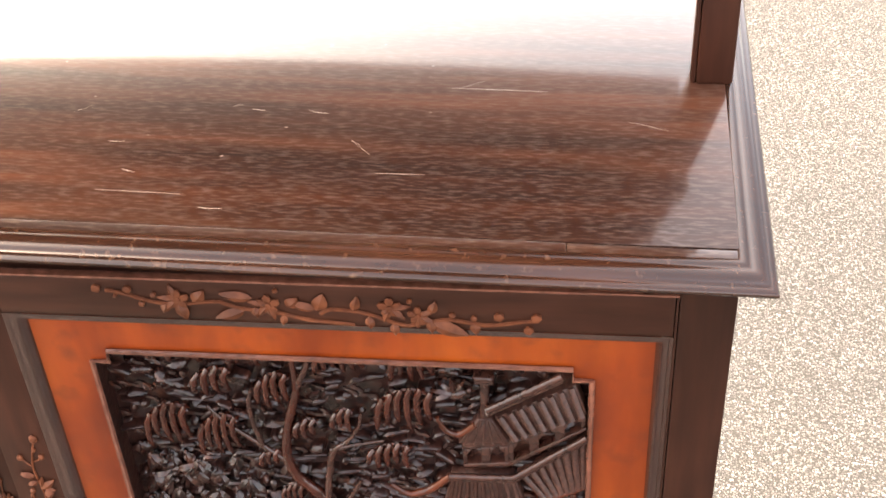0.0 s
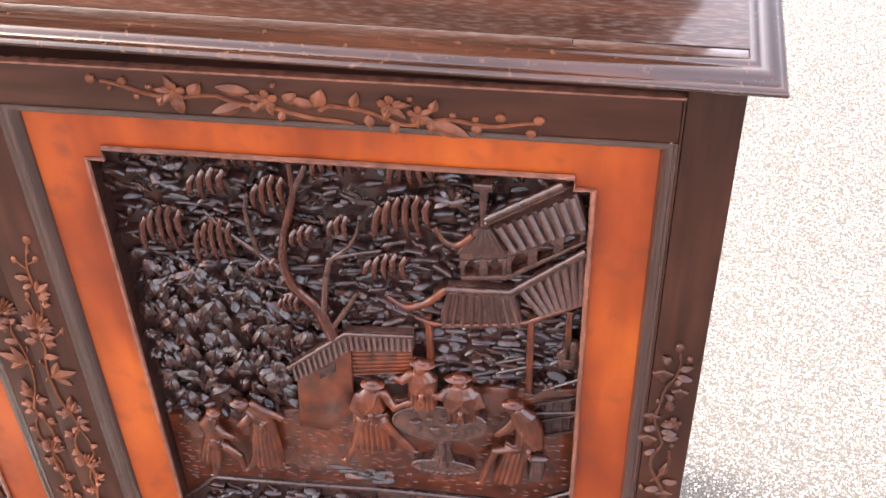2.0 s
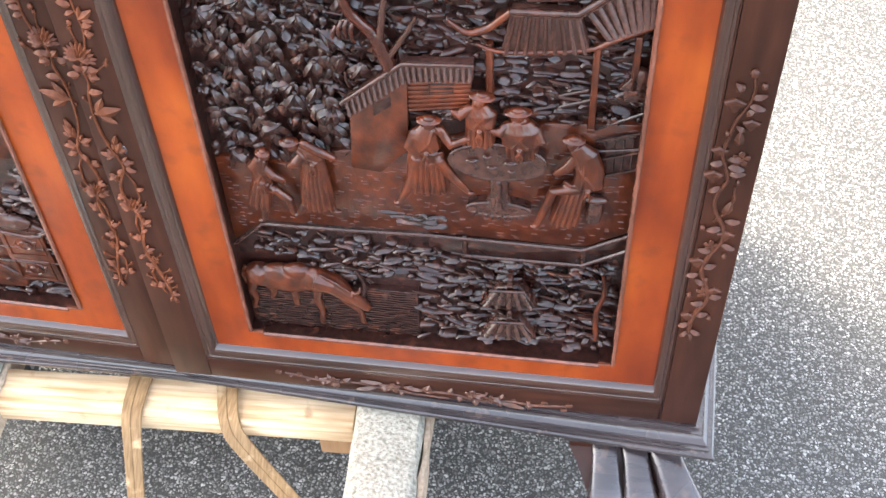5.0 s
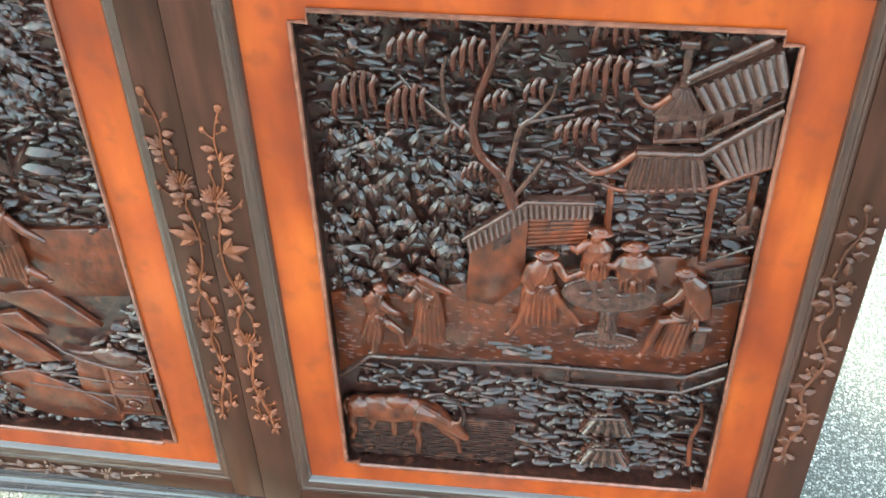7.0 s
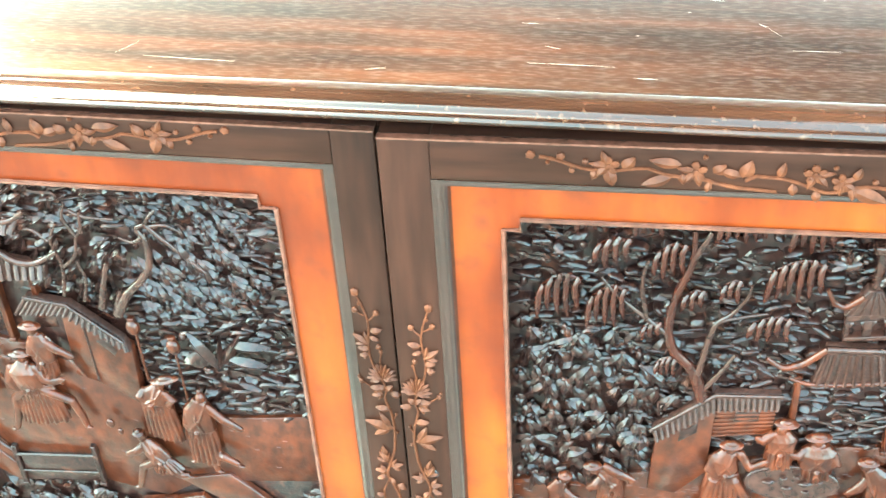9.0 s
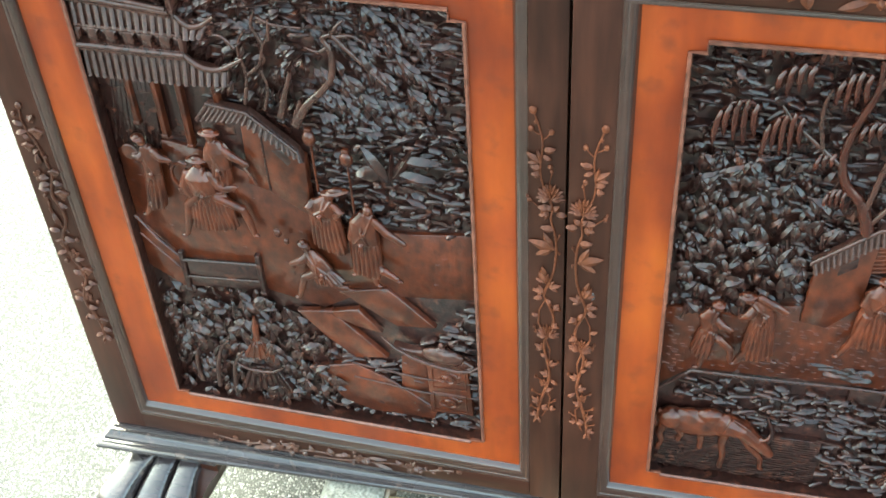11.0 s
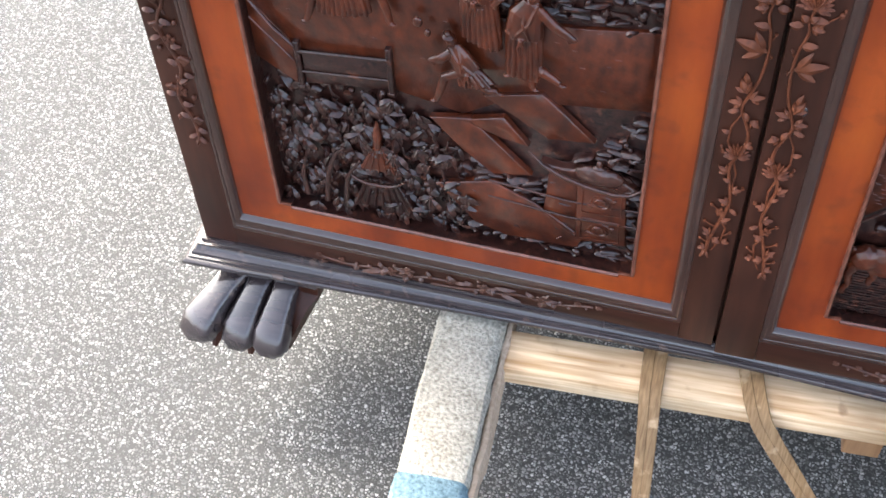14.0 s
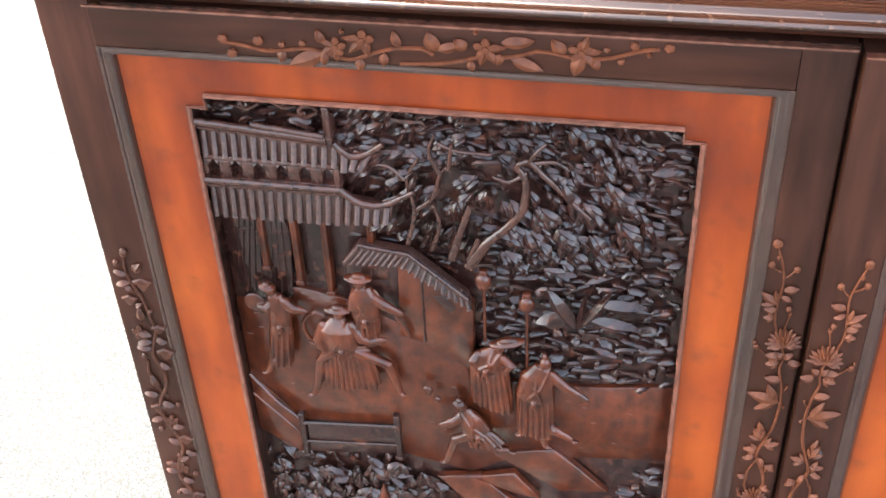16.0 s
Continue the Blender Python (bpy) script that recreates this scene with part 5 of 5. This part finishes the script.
C("carved_shrub", branch([(338, 20), (334, 60), (342, 90), (338, 118)], [3, 2.5, 1.5], 12), RUBBED, "slim carved stem")
C("carved_shrub", branch([(112, 40), (120, 70), (112, 92)], [3.4, 2.2, 1.4], 11), CARVED, "slim carved stem")

# === carving of the left-hand door: courtyard, pine, boats ===
C = lambda name, solid, mat, label: carve(name, solid, mat, label, door_l, at_l)  # noqa: E731
tagged(C("carved_cloud_bank", cloud_bank([(2, 500), (354, 470), (354, 536), (2, 536)], 41), CARVED, "dark carved cloud lobes"), kind="stuff")
tagged(C("carved_cloud_bank", cloud_bank([(200, 275), (354, 275), (354, 520), (290, 470), (205, 420)], 42, (12.5, 6.6), (0, 8)), CARVED, "dark carved cloud lobes"), kind="stuff")
tagged(C("carved_cloud_bank", cloud_bank([(100, 380), (230, 360), (300, 470), (250, 530), (100, 536)], 43, (16, 9), (-5, 0)), CARVED, "dark carved cloud lobes"), kind="stuff")
tagged(C("carved_leaf_bank", leaf_bank([(2, 165), (45, 158), (125, 158), (170, 118), (182, 110), (200, 60), (180, -6), (2, -6)], 44), CARVED, "clumped dark carved leaves"), kind="stuff")
tagged(C("carved_rock_bank", cloud_bank([(180, 60), (200, 100), (260, 80), (354, 190), (354, -6), (180, -6)], 45, (12.5, 6.6), (2, 8)), CARVED, "dark carved water lobes"), kind="stuff")
rnd = random.Random(46)
pine = Solid()


def spray(s, a, b, way, length, rnd, h):
    """A leafy spray: overlapping paddle leaves in a narrow fan, tips standing away from the ground, in two or three tiers along a twig."""
    q = radians(way)
    for tier in range(rnd.randint(2, 3)):
        u, v = a + 0.55 * tier * length * math.cos(q), b + 0.55 * tier * length * math.sin(q)
        n = rnd.randint(2, 4)
        for k in range(n):
            turn = way + 20 * (k - (n - 1) / 2) + rnd.uniform(-9, 9)
            s.petal((u + rnd.uniform(-2.5, 2.5), v + rnd.uniform(-2.5, 2.5), h - 1.2 * tier + rnd.uniform(-1, 2)), length * rnd.uniform(0.8, 1.15), length * rnd.uniform(0.36, 0.46), turn, 2.3, rnd.uniform(-0.5, 3.5), rnd.random() < 0.75)


for a, b in scatter([(106, 446), (150, 404), (215, 385), (325, 392), (318, 500), (290, 534), (110, 528)], (16, 13), rnd):
    way = rnd.gauss(-48, 12) if a > 215 else rnd.gauss(-120, 18) if b < 460 else rnd.gauss(200, 22)
    spray(pine, a, b + 6, way, rnd.uniform(11, 14.5), rnd, rnd.uniform(0, 12))
tagged(C("carved_foliage", pine, CARVED, "long pointed carved leaves"), kind="stuff")
bold = Solid()
for a, b in ((226, 452), (246, 446), (262, 468), (280, 452), (296, 470), (240, 424), (262, 428), (284, 424), (304, 438)):
    spray(bold, a, b + 4, rnd.gauss(-56, 8), 16, rnd, 13)
tagged(C("carved_foliage", bold, CARVED, "bold glossy fan of carved leaves"), kind="stuff")
for pts, r in (([(183, 398), (190, 424), (198, 448)], [4, 3, 2.5]), ([(196, 392), (209, 416), (226, 432), (237, 449), (239, 474), (230, 486), (240, 491)], [5, 4, 3.6, 3, 2.4, 1.8]), ([(240, 491), (256, 474), (265, 463), (284, 445)], [2.2, 1.4]),
               ([(176, 500), (190, 494), (214, 493)], [1.6, 1.2]), ([(240, 489), (246, 500), (252, 505)], [2, 1]), ([(183, 478), (186, 500)], [2, 1.4]), ([(196, 398), (204, 420)], [3, 2])):
    C("pine_branch", branch(pts, r, 16), SLATE, "gnarled carved branch")
for pts in ([(150, 408), (158, 440), (150, 466), (162, 486)], [(158, 440), (172, 452), (176, 474), (190, 486)], [(168, 404), (176, 428), (170, 446)], [(150, 466), (140, 478), (128, 476)], [(176, 474), (168, 492), (174, 506)], [(239, 480), (226, 470), (214, 474)], [(241, 488), (258, 492), (268, 484)]):
    C("pine_twig", branch(pts, [2.0, 1.6, 1.0], 15), SLATE, "thin twisted carved twig")
for u, v, q in ((40, 521, 1), (66, 524, -1), (82, 517, 1)):
    swirl = Solid().tube([(u + q * (9 - 1.1 * k) * math.cos(0.62 * k), v + (6 - 0.7 * k) * math.sin(0.62 * k), 12 + 0.5 * k) for k in range(10)], [1.2, 2.2, 1.6], 6)
    C("cloud_scroll", swirl.tube([(u - q * 14, v - 5, 10), (u, v - 6, 12), (u + q * 9, v - 1, 12)], [0.8, 2.0, 1.6], 6), SLATE, "curled carved cloud scroll")
C("hall_wall", arched_wall([(1, 455), (104, 456), (104, 476), (1, 477)], 6, 20, 0.50, 0.16, 0.16), SLATE, "carved upper storey with arched openings")
C("hall_roof", tiled([(1, 497), (106, 494), (104, 474), (1, 475)], 14, 8, 20), TILE, "carved tiled upper roof")
C("hall_roof", tiled([(104, 490), (132, 488), (122, 474), (104, 470)], 3, 8, 19), TILE, "carved tiled roof end")
C("hall_ridge", ridge([(1, 506), (97, 498)], 3.2, 20), SLATE, "carved upper ridge")
C("hall_ridge", ridge([(44, 508), (96, 502)], 2.4, 22), SLATE, "bright rubbed ridge cap")
C("hall_finial", post(98, 496, 524, 2.6, 19), SLATE, "square carved ridge finial")
C("hall_eave", branch([(102, 495), (113, 485), (125, 487), (138, 498)], [2.6, 3, 1.6], 19), SLATE, "upturned carved eave")
C("hall_roof", tiled([(1, 448), (104, 448), (102, 423), (1, 422)], 14, 8, 21), TILE, "carved tiled lower roof")
C("hall_roof", tiled([(104, 446), (140, 440), (138, 427), (102, 423)], 5, 8, 20), TILE, "carved tiled lower roof end")
C("hall_ridge", ridge([(1, 456), (104, 456)], 3.0, 21), SLATE, "carved lower ridge")
C("hall_eave", branch([(103, 456), (117, 445), (134, 443), (158, 459)], [2.8, 3.4, 1.8], 20), SLATE, "upturned carved eave")
for u, v0, v1 in ((60, 354, 424), (84, 346, 424), (120, 378, 432), (34, 366, 422)):
    C("hall_post", post(u, v0, v1, 2.6, 12), RUBBED, "slim carved hall post")
screen = Solid()
screen.slab([(2, 330), (50, 335), (56, 400), (50, 422), (2, 422)], 1, 6, 0.6)
for k in range(9):
    screen.pieces.append(("screen_lath", Solid().tube([(4 + 5.4 * k, 340, 6), (18 + 4 * k, 420, 6)], 0.7, 4)))
C("hall_screen", screen, CARVED, "carved lattice screen")
C("courtyard", paving([(1, 178), (1, 345), (60, 345), (130, 330), (196, 285), (196, 264), (286, 267), (355, 277), (355, 192), (294, 184), (230, 176), (190, 150), (128, 164), (45, 160), (38, 176)], 47, 5.0, (14, 6), 0.06), RUBBED, "flat carved courtyard floor")
C("gatehouse_wall", Solid().slab([(140, 388), (137, 312), (156, 306), (196, 280), (197, 350)], 2, 13, 0.6), RUBBED, "plain carved gatehouse wall")
# side face in the darker wood: its shade is put into the colour
C("gatehouse_wall", Solid().slab([(98, 384), (100, 340), (137, 320), (140, 388)], 2, 9, 0.6), CARVED, "carved gatehouse side wall, its shade given by darker wood")
C("gatehouse_roof", tiled([(112, 404), (150, 399), (142, 387), (97, 384)], 9, 7, 20, 1.4), TILE, "carved tiled coping")
C("gatehouse_roof", tiled([(150, 400), (193, 362), (197, 348), (142, 387)], 11, 7, 20, 1.4), TILE, "carved sloping tiled coping")
C("gatehouse_ridge", ridge([(112, 405), (150, 400), (194, 361)], 1.8, 19), SLATE, "carved coping ridge")
win = Solid().slab([(166, 356), (180, 340), (184, 346), (176, 358)], 12, 13.4, 0.2)
C("gatehouse_window", Solid().slab([(118, 380), (132, 380), (132, 366), (118, 364)], 8, 9.6, 0.2), CARVED, "small dark carved window")
C("gatehouse_window", win, CARVED, "small dark carved window")
C("gatehouse_post", post(158, 308, 372, 0.8, 13.8), CARVED, "thin carved door edge")
FIGURES_L = (
    ((36, 351.5), (-2, 4, 7, -15), ((38, 344.7, 5), (41, 332.9, 9), (40, 314.3, 8)), ((40, 316.3, 9), (24, 268.3), (46, 272.2)), (((46, 339.8), (54, 334.9), (63, 333.9)), ((36, 336.8), (31, 331.9), (26, 333.9))), (((31, 276.1), (23, 260.5)),), (((21, 335.9), (9, 9.5, 2.4)),)),
    ((90, 332.9), (0, 5, 12, 4), ((90, 326.1, 6), (87, 315.3, 14), (90, 296.7, 12)), ((92, 298.7, 18), (69, 250.7), (119, 256.5)), (((100, 321.2), (108, 309.4), (115, 307.5), (126, 311.4)), ((76, 319.2), (71, 304.5), (75, 292.8))), (((84, 293.8), (70, 280.0), (66, 256.5), (61, 239.9)), ((100, 293.8), (127, 282.0), (132, 264.4), (134, 251.7))), ()),
    ((109, 367.2), (0, 5, 12, 2), ((110, 361.3, 6), (112, 350.5, 11), (112, 331.0, 10)), ((112, 333.9, 10), (101, 311.4), (122, 311.4)), (((118, 353.5), (128, 348.6), (142, 340.8)), ((104, 351.5), (103, 342.7), (110, 336.8))), (), ()),
    ((218, 314.3), (6, 6, 16, 14), ((216, 308.4, 5), (210, 301.6, 9), (207, 290.8, 11)), ((209, 294.7, 14), (194, 252.6), (229, 240.9)), (((201, 303.5), (197, 298.7), (201, 291.8)), ((220, 301.6), (228, 296.7), (222, 289.8))), (), ()),
    ((254, 301.6), None, ((253, 295.7, 7), (248, 284.0, 12), (246, 262.4, 14)), ((246, 271.2, 14), (231, 221.3), (262, 217.4)), (((258, 289.8), (272, 278.1), (288, 267.3)), ((240, 284.9), (237, 271.2), (241, 261.4))), (((240, 227.2), (236, 218.4)), ((253, 223.3), (255, 207.6)), ((262, 227.2), (277, 217.4))), ()),
    ((186, 243.8), (-2, 5, 6, -10), ((187, 237.9, 5), (192, 226.2, 9), (200, 212.5, 10)), ((196, 216.4, 11), (190, 195.8), (222, 201.7)), (((187, 232.1), (177, 224.2), (168, 220.3)),), (((192, 209.5), (179, 201.7), (175, 188.0), (171, 174.3)), ((204, 203.7), (216, 194.9), (225, 195.8))), (((158, 256.5), (4.5, 5.5, 3)), ((166, 246.8), (3, 4, 2.6)))),
)
for spec in FIGURES_L:
    C("carved_effigy", effigy(*spec), RUBBED, "small plain robed carving")
chair = Solid().tube([(70 + 12 * math.cos(a), 312 + 16 * math.sin(a), 14) for a in (1.0, 1.6, 2.2, 2.8, 3.4, 4.0, 4.6)], 2.0, 6)
chair.slab([(60, 286), (86, 284), (86, 292), (60, 294)], 4, 13, 0.8)
C("carved_chair", chair, RUBBED, "round-backed carved chair")
staff = Solid().tube([(120, 360, 17), (134, 338, 17), (146, 312, 15)], 1.5, 6)
C("carved_staff", staff, RUBBED, "thin carved staff")
for u, v, w0 in ((206, 378, 314), (239, 359, 284)):
    lan = Solid().ball((u, v, 16), (6.5, 8.5, 5), fine=True).box((u - 3, v + 7, 13), (u + 3, v + 11, 18), 0.6).tube([(u, v - 8, 14), (u, w0, 13)], 1.2, 6)
    C("carved_lantern", lan, RUBBED, "carved lantern on a pole")
plant = Solid()
for c, ln, wd, a in (((276, 336, 13), 46, 14, 118), ((278, 336, 13), 40, 6, 82), ((280, 340, 14), 44, 10, 60), ((292, 366, 16), 38, 13, 4), ((288, 350, 16), 36, 13, -4), ((270, 348, 15), 24, 18, 190)):
    plant.petal(c, ln, wd, a, 4, 3)
C("carved_plant", plant, CARVED, "broad-leaved carved plantain")
C("carved_fence", Solid().slab([(46, 156), (124, 166), (126, 199), (46, 192)], 3, 9, 0.7).tube([(42, 193, 10), (128, 201, 10)], 1.8, 6).tube([(42, 170, 10), (128, 178, 10)], 1.2, 6), CARVED, "low carved fence panel")
for u, v in ((42, 150), (127, 160)):
    C("fence_post", post(u, v, v + 54, 2.6, 11), CARVED, "carved fence post")
C("carved_slope", Solid().slab([(1, 178), (38, 152), (40, 198), (1, 246)], 3, 8, 0.8).tube([(1, 246, 9), (22, 216, 10), (40, 198, 10)], 1.6, 6).tube([(1, 222, 8), (38, 180, 9)], 1.2, 6), RUBBED, "carved ramp wall")
for quad in ([(210, 180), (262, 194), (286, 170), (309, 147), (268, 142)], [(190, 146), (228, 158), (251, 128), (226, 132)], [(160, 142), (198, 150), (254, 91), (218, 84), (190, 108)]):
    C("carved_gangplank", Solid().slab(quad, 2, 9.5, 1.2), RUBBED, "pointed carved landing stage")
hull = Solid().slab([(164, 56), (200, 12), (230, 2), (300, 4), (304, 18), (254, 56), (218, 75)], 2, 11, 1.8)
hull.tube([(164, 58, 11), (218, 76, 12), (256, 57, 11), (304, 20, 10)], 1.6, 6)
C("carved_hull", hull, RUBBED, "plain carved boat hull")
for v in (78, 56):
    C("carved_oar", Solid().tube([(214, v, 12), (290, v - 8, 12), (354, v - 6, 11)], 1.0, 6), SLATE, "long thin carved oar")
cab = Solid().slab([(298, 18), (345, 22), (340, 98), (296, 98)], 3, 12, 0.8).slab([(264, 24), (298, 18), (296, 98), (270, 104)], 2, 10, 0.8)
for a, b in ((60, 92), (24, 52)):
    cab.tube([(302, a, 12.3), (338, a + 2, 12.3), (337, b, 12.3), (302, b, 12.3)], 1.0, 5, closed=True)
    for q in (-1, 1):
        c = (a + b) / 2
        cab.tube([(320 + q * (3 + 0.95 * k) * math.cos(0.8 * k), c + (2.5 + 0.8 * k) * math.sin(0.8 * k), 12.4) for k in range(11)], [1.5, 1.2, 0.9], 5)
        cab.ball((320 + 11 * q, c + 5 * q, 12.4), (3.2, 2.6, 1.6), (0, 0, 30 * q))
C("boat_cabin", cab, RUBBED, "carved boat cabin with square panels")
roof = Solid().slab([(262, 118), (288, 103), (340, 96), (352, 101), (334, 112), (318, 122), (300, 116), (282, 114)], 5, 15, 1.6)
roof.ball((316, 113, 14), (23, 11, 7), (0, 0, -4), fine=True).ball((315, 130, 16), (3, 4.5, 3), fine=True).ball((315, 125, 16), (6, 2, 4), fine=True)
roof.tube([(252, 130, 16), (266, 117, 18), (284, 108, 19), (306, 101, 19), (330, 97, 19), (345, 99, 18), (355, 107, 16)], [1.2, 2.2, 2.4, 2.4, 2.2, 1.2], 8)
C("cabin_roof", fused(roof, 0.8, 1), SLATE, "domed carved cabin roof with upturned eaves")
pag = Solid()
pag.tube([(111, 128, 14), (110, 112, 14), (109, 92, 14)], [1.2, 4.5, 3], 8)
C("carved_pagoda", pag, RUBBED, "small carved pagoda spire")
C("pagoda_roof", tiled([(104, 92), (114, 92), (128, 62), (88, 60)], 5, 4, 17), RUBBED, "small carved pagoda roof")
C("pagoda_roof", tiled([(92, 44), (124, 44), (140, 10), (78, 8)], 7, 4, 16), CARVED, "small carved pagoda roof")
C("pagoda_eave", branch([(80, 52), (94, 44), (122, 44), (134, 56)], [1.4, 2.2, 1.4], 17), SLATE, "carved pagoda eave")
for pts in ([(50, 4), (54, 40), (64, 72), (76, 84)], [(70, 6), (74, 44), (90, 70)], [(30, 8), (28, 40), (36, 66)]):
    C("carved_shrub", branch(pts, [3.2, 2.6, 1.4], 13), CARVED, "slim carved stem")

# === dolly under the sideboard ===
TURN = 3.6
dolly = new("furniture_dolly")
dolly.matrix_basis = pose(-0.02, 0.0, 0, 0, 0, TURN)
tagged(dolly, "low wooden furniture dolly with carpet-wrapped beams on the asphalt", "dolly")


def carpet_sleeve(x0, x1, y0, y1, z0, z1, seed):
    """A carpet wrapped over a beam: rounded shoulders, a slightly uneven nap, hanging sides."""
    s, rnd = Solid(), random.Random(seed)
    prof = [(0, 0.0), (0, 0.55), (0.02, 0.80), (0.07, 0.95), (0.16, 1.0), (0.5, 1.015), (0.84, 1.0), (0.93, 0.95), (0.98, 0.80), (1, 0.55), (1, 0.0)]
    rows = 26
    v = []
    for i in range(rows):
        y = y0 + (y1 - y0) * i / (rows - 1)
        for a, b in prof:
            v.append((x0 + (x1 - x0) * a + rnd.uniform(-0.0018, 0.0018), y, z0 + (z1 - z0) * b + rnd.uniform(-0.0012, 0.0012)))
    n = len(prof)
    f = [[i * n + k, i * n + k + 1, (i + 1) * n + k + 1, (i + 1) * n + k] for i in range(rows - 1) for k in range(n - 1)]
    f += [list(range(n)), [(rows - 1) * n + k for k in range(n)][::-1]]
    return s.add(v, f)


Z_BEAM = 0.1605
for k, x in enumerate((-0.260, 0.212)):
    beam = part("beam", block((x + 0.006, -0.30, 0.105), (x + 0.068, 0.42, Z_BEAM - 0.006), 0.003), PINE, dolly)
    part("carpet_cover", carpet_sleeve(x, x + 0.074, -0.182, 0.42, 0.112, Z_BEAM, 3 + k), CARPET, beam, "pale grey looped carpet wrap")
    part("carpet_end", carpet_sleeve(x - 0.001, x + 0.075, -0.306, -0.1815, 0.112, Z_BEAM - 0.0005, 8 + k), CARPET_BLUE, beam, "faded blue carpet wrap")
    part("carpet_seam", carpet_sleeve(x + 0.0735, x + 0.080, -0.300, 0.10, 0.106, Z_BEAM - 0.014, 5 + k), CARPET_BACK, beam, "tan folded carpet edge")
    for y in (0.09, 0.36):
        wheel = Solid()
        n = 20
        ring = [(0.026 * math.cos(2 * math.pi * q / n), 0.026 * math.sin(2 * math.pi * q / n)) for q in range(n)]
        wheel.slab(ring, -0.011, 0.011, 0.003)
        castor = part("castor", block((x + 0.014, y - 0.025, 0.093), (x + 0.060, y + 0.025, 0.1055), 0.001), STEEL, dolly)
        part("wheel", wheel, RUBBER, castor, "", lambda p, x=x, y=y: (x + 0.037 + p[2], y + p[0], 0.026 + p[1]))
        part("fork", block((x + 0.022, y - 0.006, 0.026), (x + 0.025, y + 0.006, 0.094), 0.001), STEEL, castor)
        part("fork", block((x + 0.049, y - 0.006, 0.026), (x + 0.052, y + 0.006, 0.094), 0.001), STEEL, castor)
part("cross_plank", block((-0.183, -0.036, 0.114), (0.210, 0.012, 0.1415), 0.002), PINE, dolly, "pale knotty pine cross plank")
part("cross_plank", block((-0.183, 0.340, 0.116), (0.210, 0.400, 0.1415), 0.002), PINE, dolly)
part("block", block((0.170, -0.033, 0.083), (0.207, 0.010, 0.1138), 0.002), PINE_END, dolly, "short brown packing block")


def strap(name, pts, width, label):
    """A limp webbing strap with a lengthwise fold, hanging over the plank and down to the ground."""
    s = Solid()
    p = np.array(pts, float)
    t = np.linspace(0, len(p) - 1, 6 * (len(p) - 1) + 1)
    path = np.stack([np.interp(t, range(len(p)), p[:, k]) for k in range(3)], 1)
    for _ in range(3):
        path[1:-1] = (path[:-2] + 2 * path[1:-1] + path[2:]) / 4
    v, n = [], 8
    for i, c in enumerate(path):
        d = path[min(i + 1, len(path) - 1)] - path[max(i - 1, 0)]
        side = np.cross(d, (0.0, -0.5, 0.8))
        side /= np.linalg.norm(side)
        up = np.cross(side, d)
        up /= np.linalg.norm(up)
        for a, b in ((-1, 0.02), (-0.92, 0.10), (-0.10, 0.12), (0.0, 0.095), (0.08, 0.14), (0.94, 0.10), (1, 0.02), (0.0, -0.04)):
            v.append(c + side * a * width / 2 * (1.30 - 0.60 * i / len(path)) + up * b * width)
    f = [[i * n + k, i * n + (k + 1) % n, (i + 1) * n + (k + 1) % n, (i + 1) * n + k] for i in range(len(path) - 1) for k in range(n)]
    f += [list(range(n)), [(len(path) - 1) * n + k for k in range(n)][::-1]]
    s.add(v, f)
    return tagged(part(name, s, STRAP, None, sharp=35), label, "strap", "straps hanging from the dolly")


strap("webbing_strap", [(-0.052, 0.06, 0.144), (-0.050, 0.01, 0.1445), (-0.047, -0.038, 0.1445), (-0.043, -0.062, 0.120), (-0.037, -0.105, 0.065), (-0.030, -0.17, 0.012), (-0.030, -0.24, 0.004)], 0.021, "limp tan webbing strap over the pine plank, trailing on asphalt")
strap("webbing_strap", [(0.036, 0.06, 0.144), (0.046, 0.015, 0.1445), (0.057, -0.026, 0.1450), (0.066, -0.043, 0.136), (0.086, -0.054, 0.112), (0.112, -0.066, 0.082), (0.138, -0.078, 0.050), (0.162, -0.09, 0.020), (0.180, -0.11, 0.004)], 0.020, "limp tan webbing strap slanting off the pine plank to asphalt")
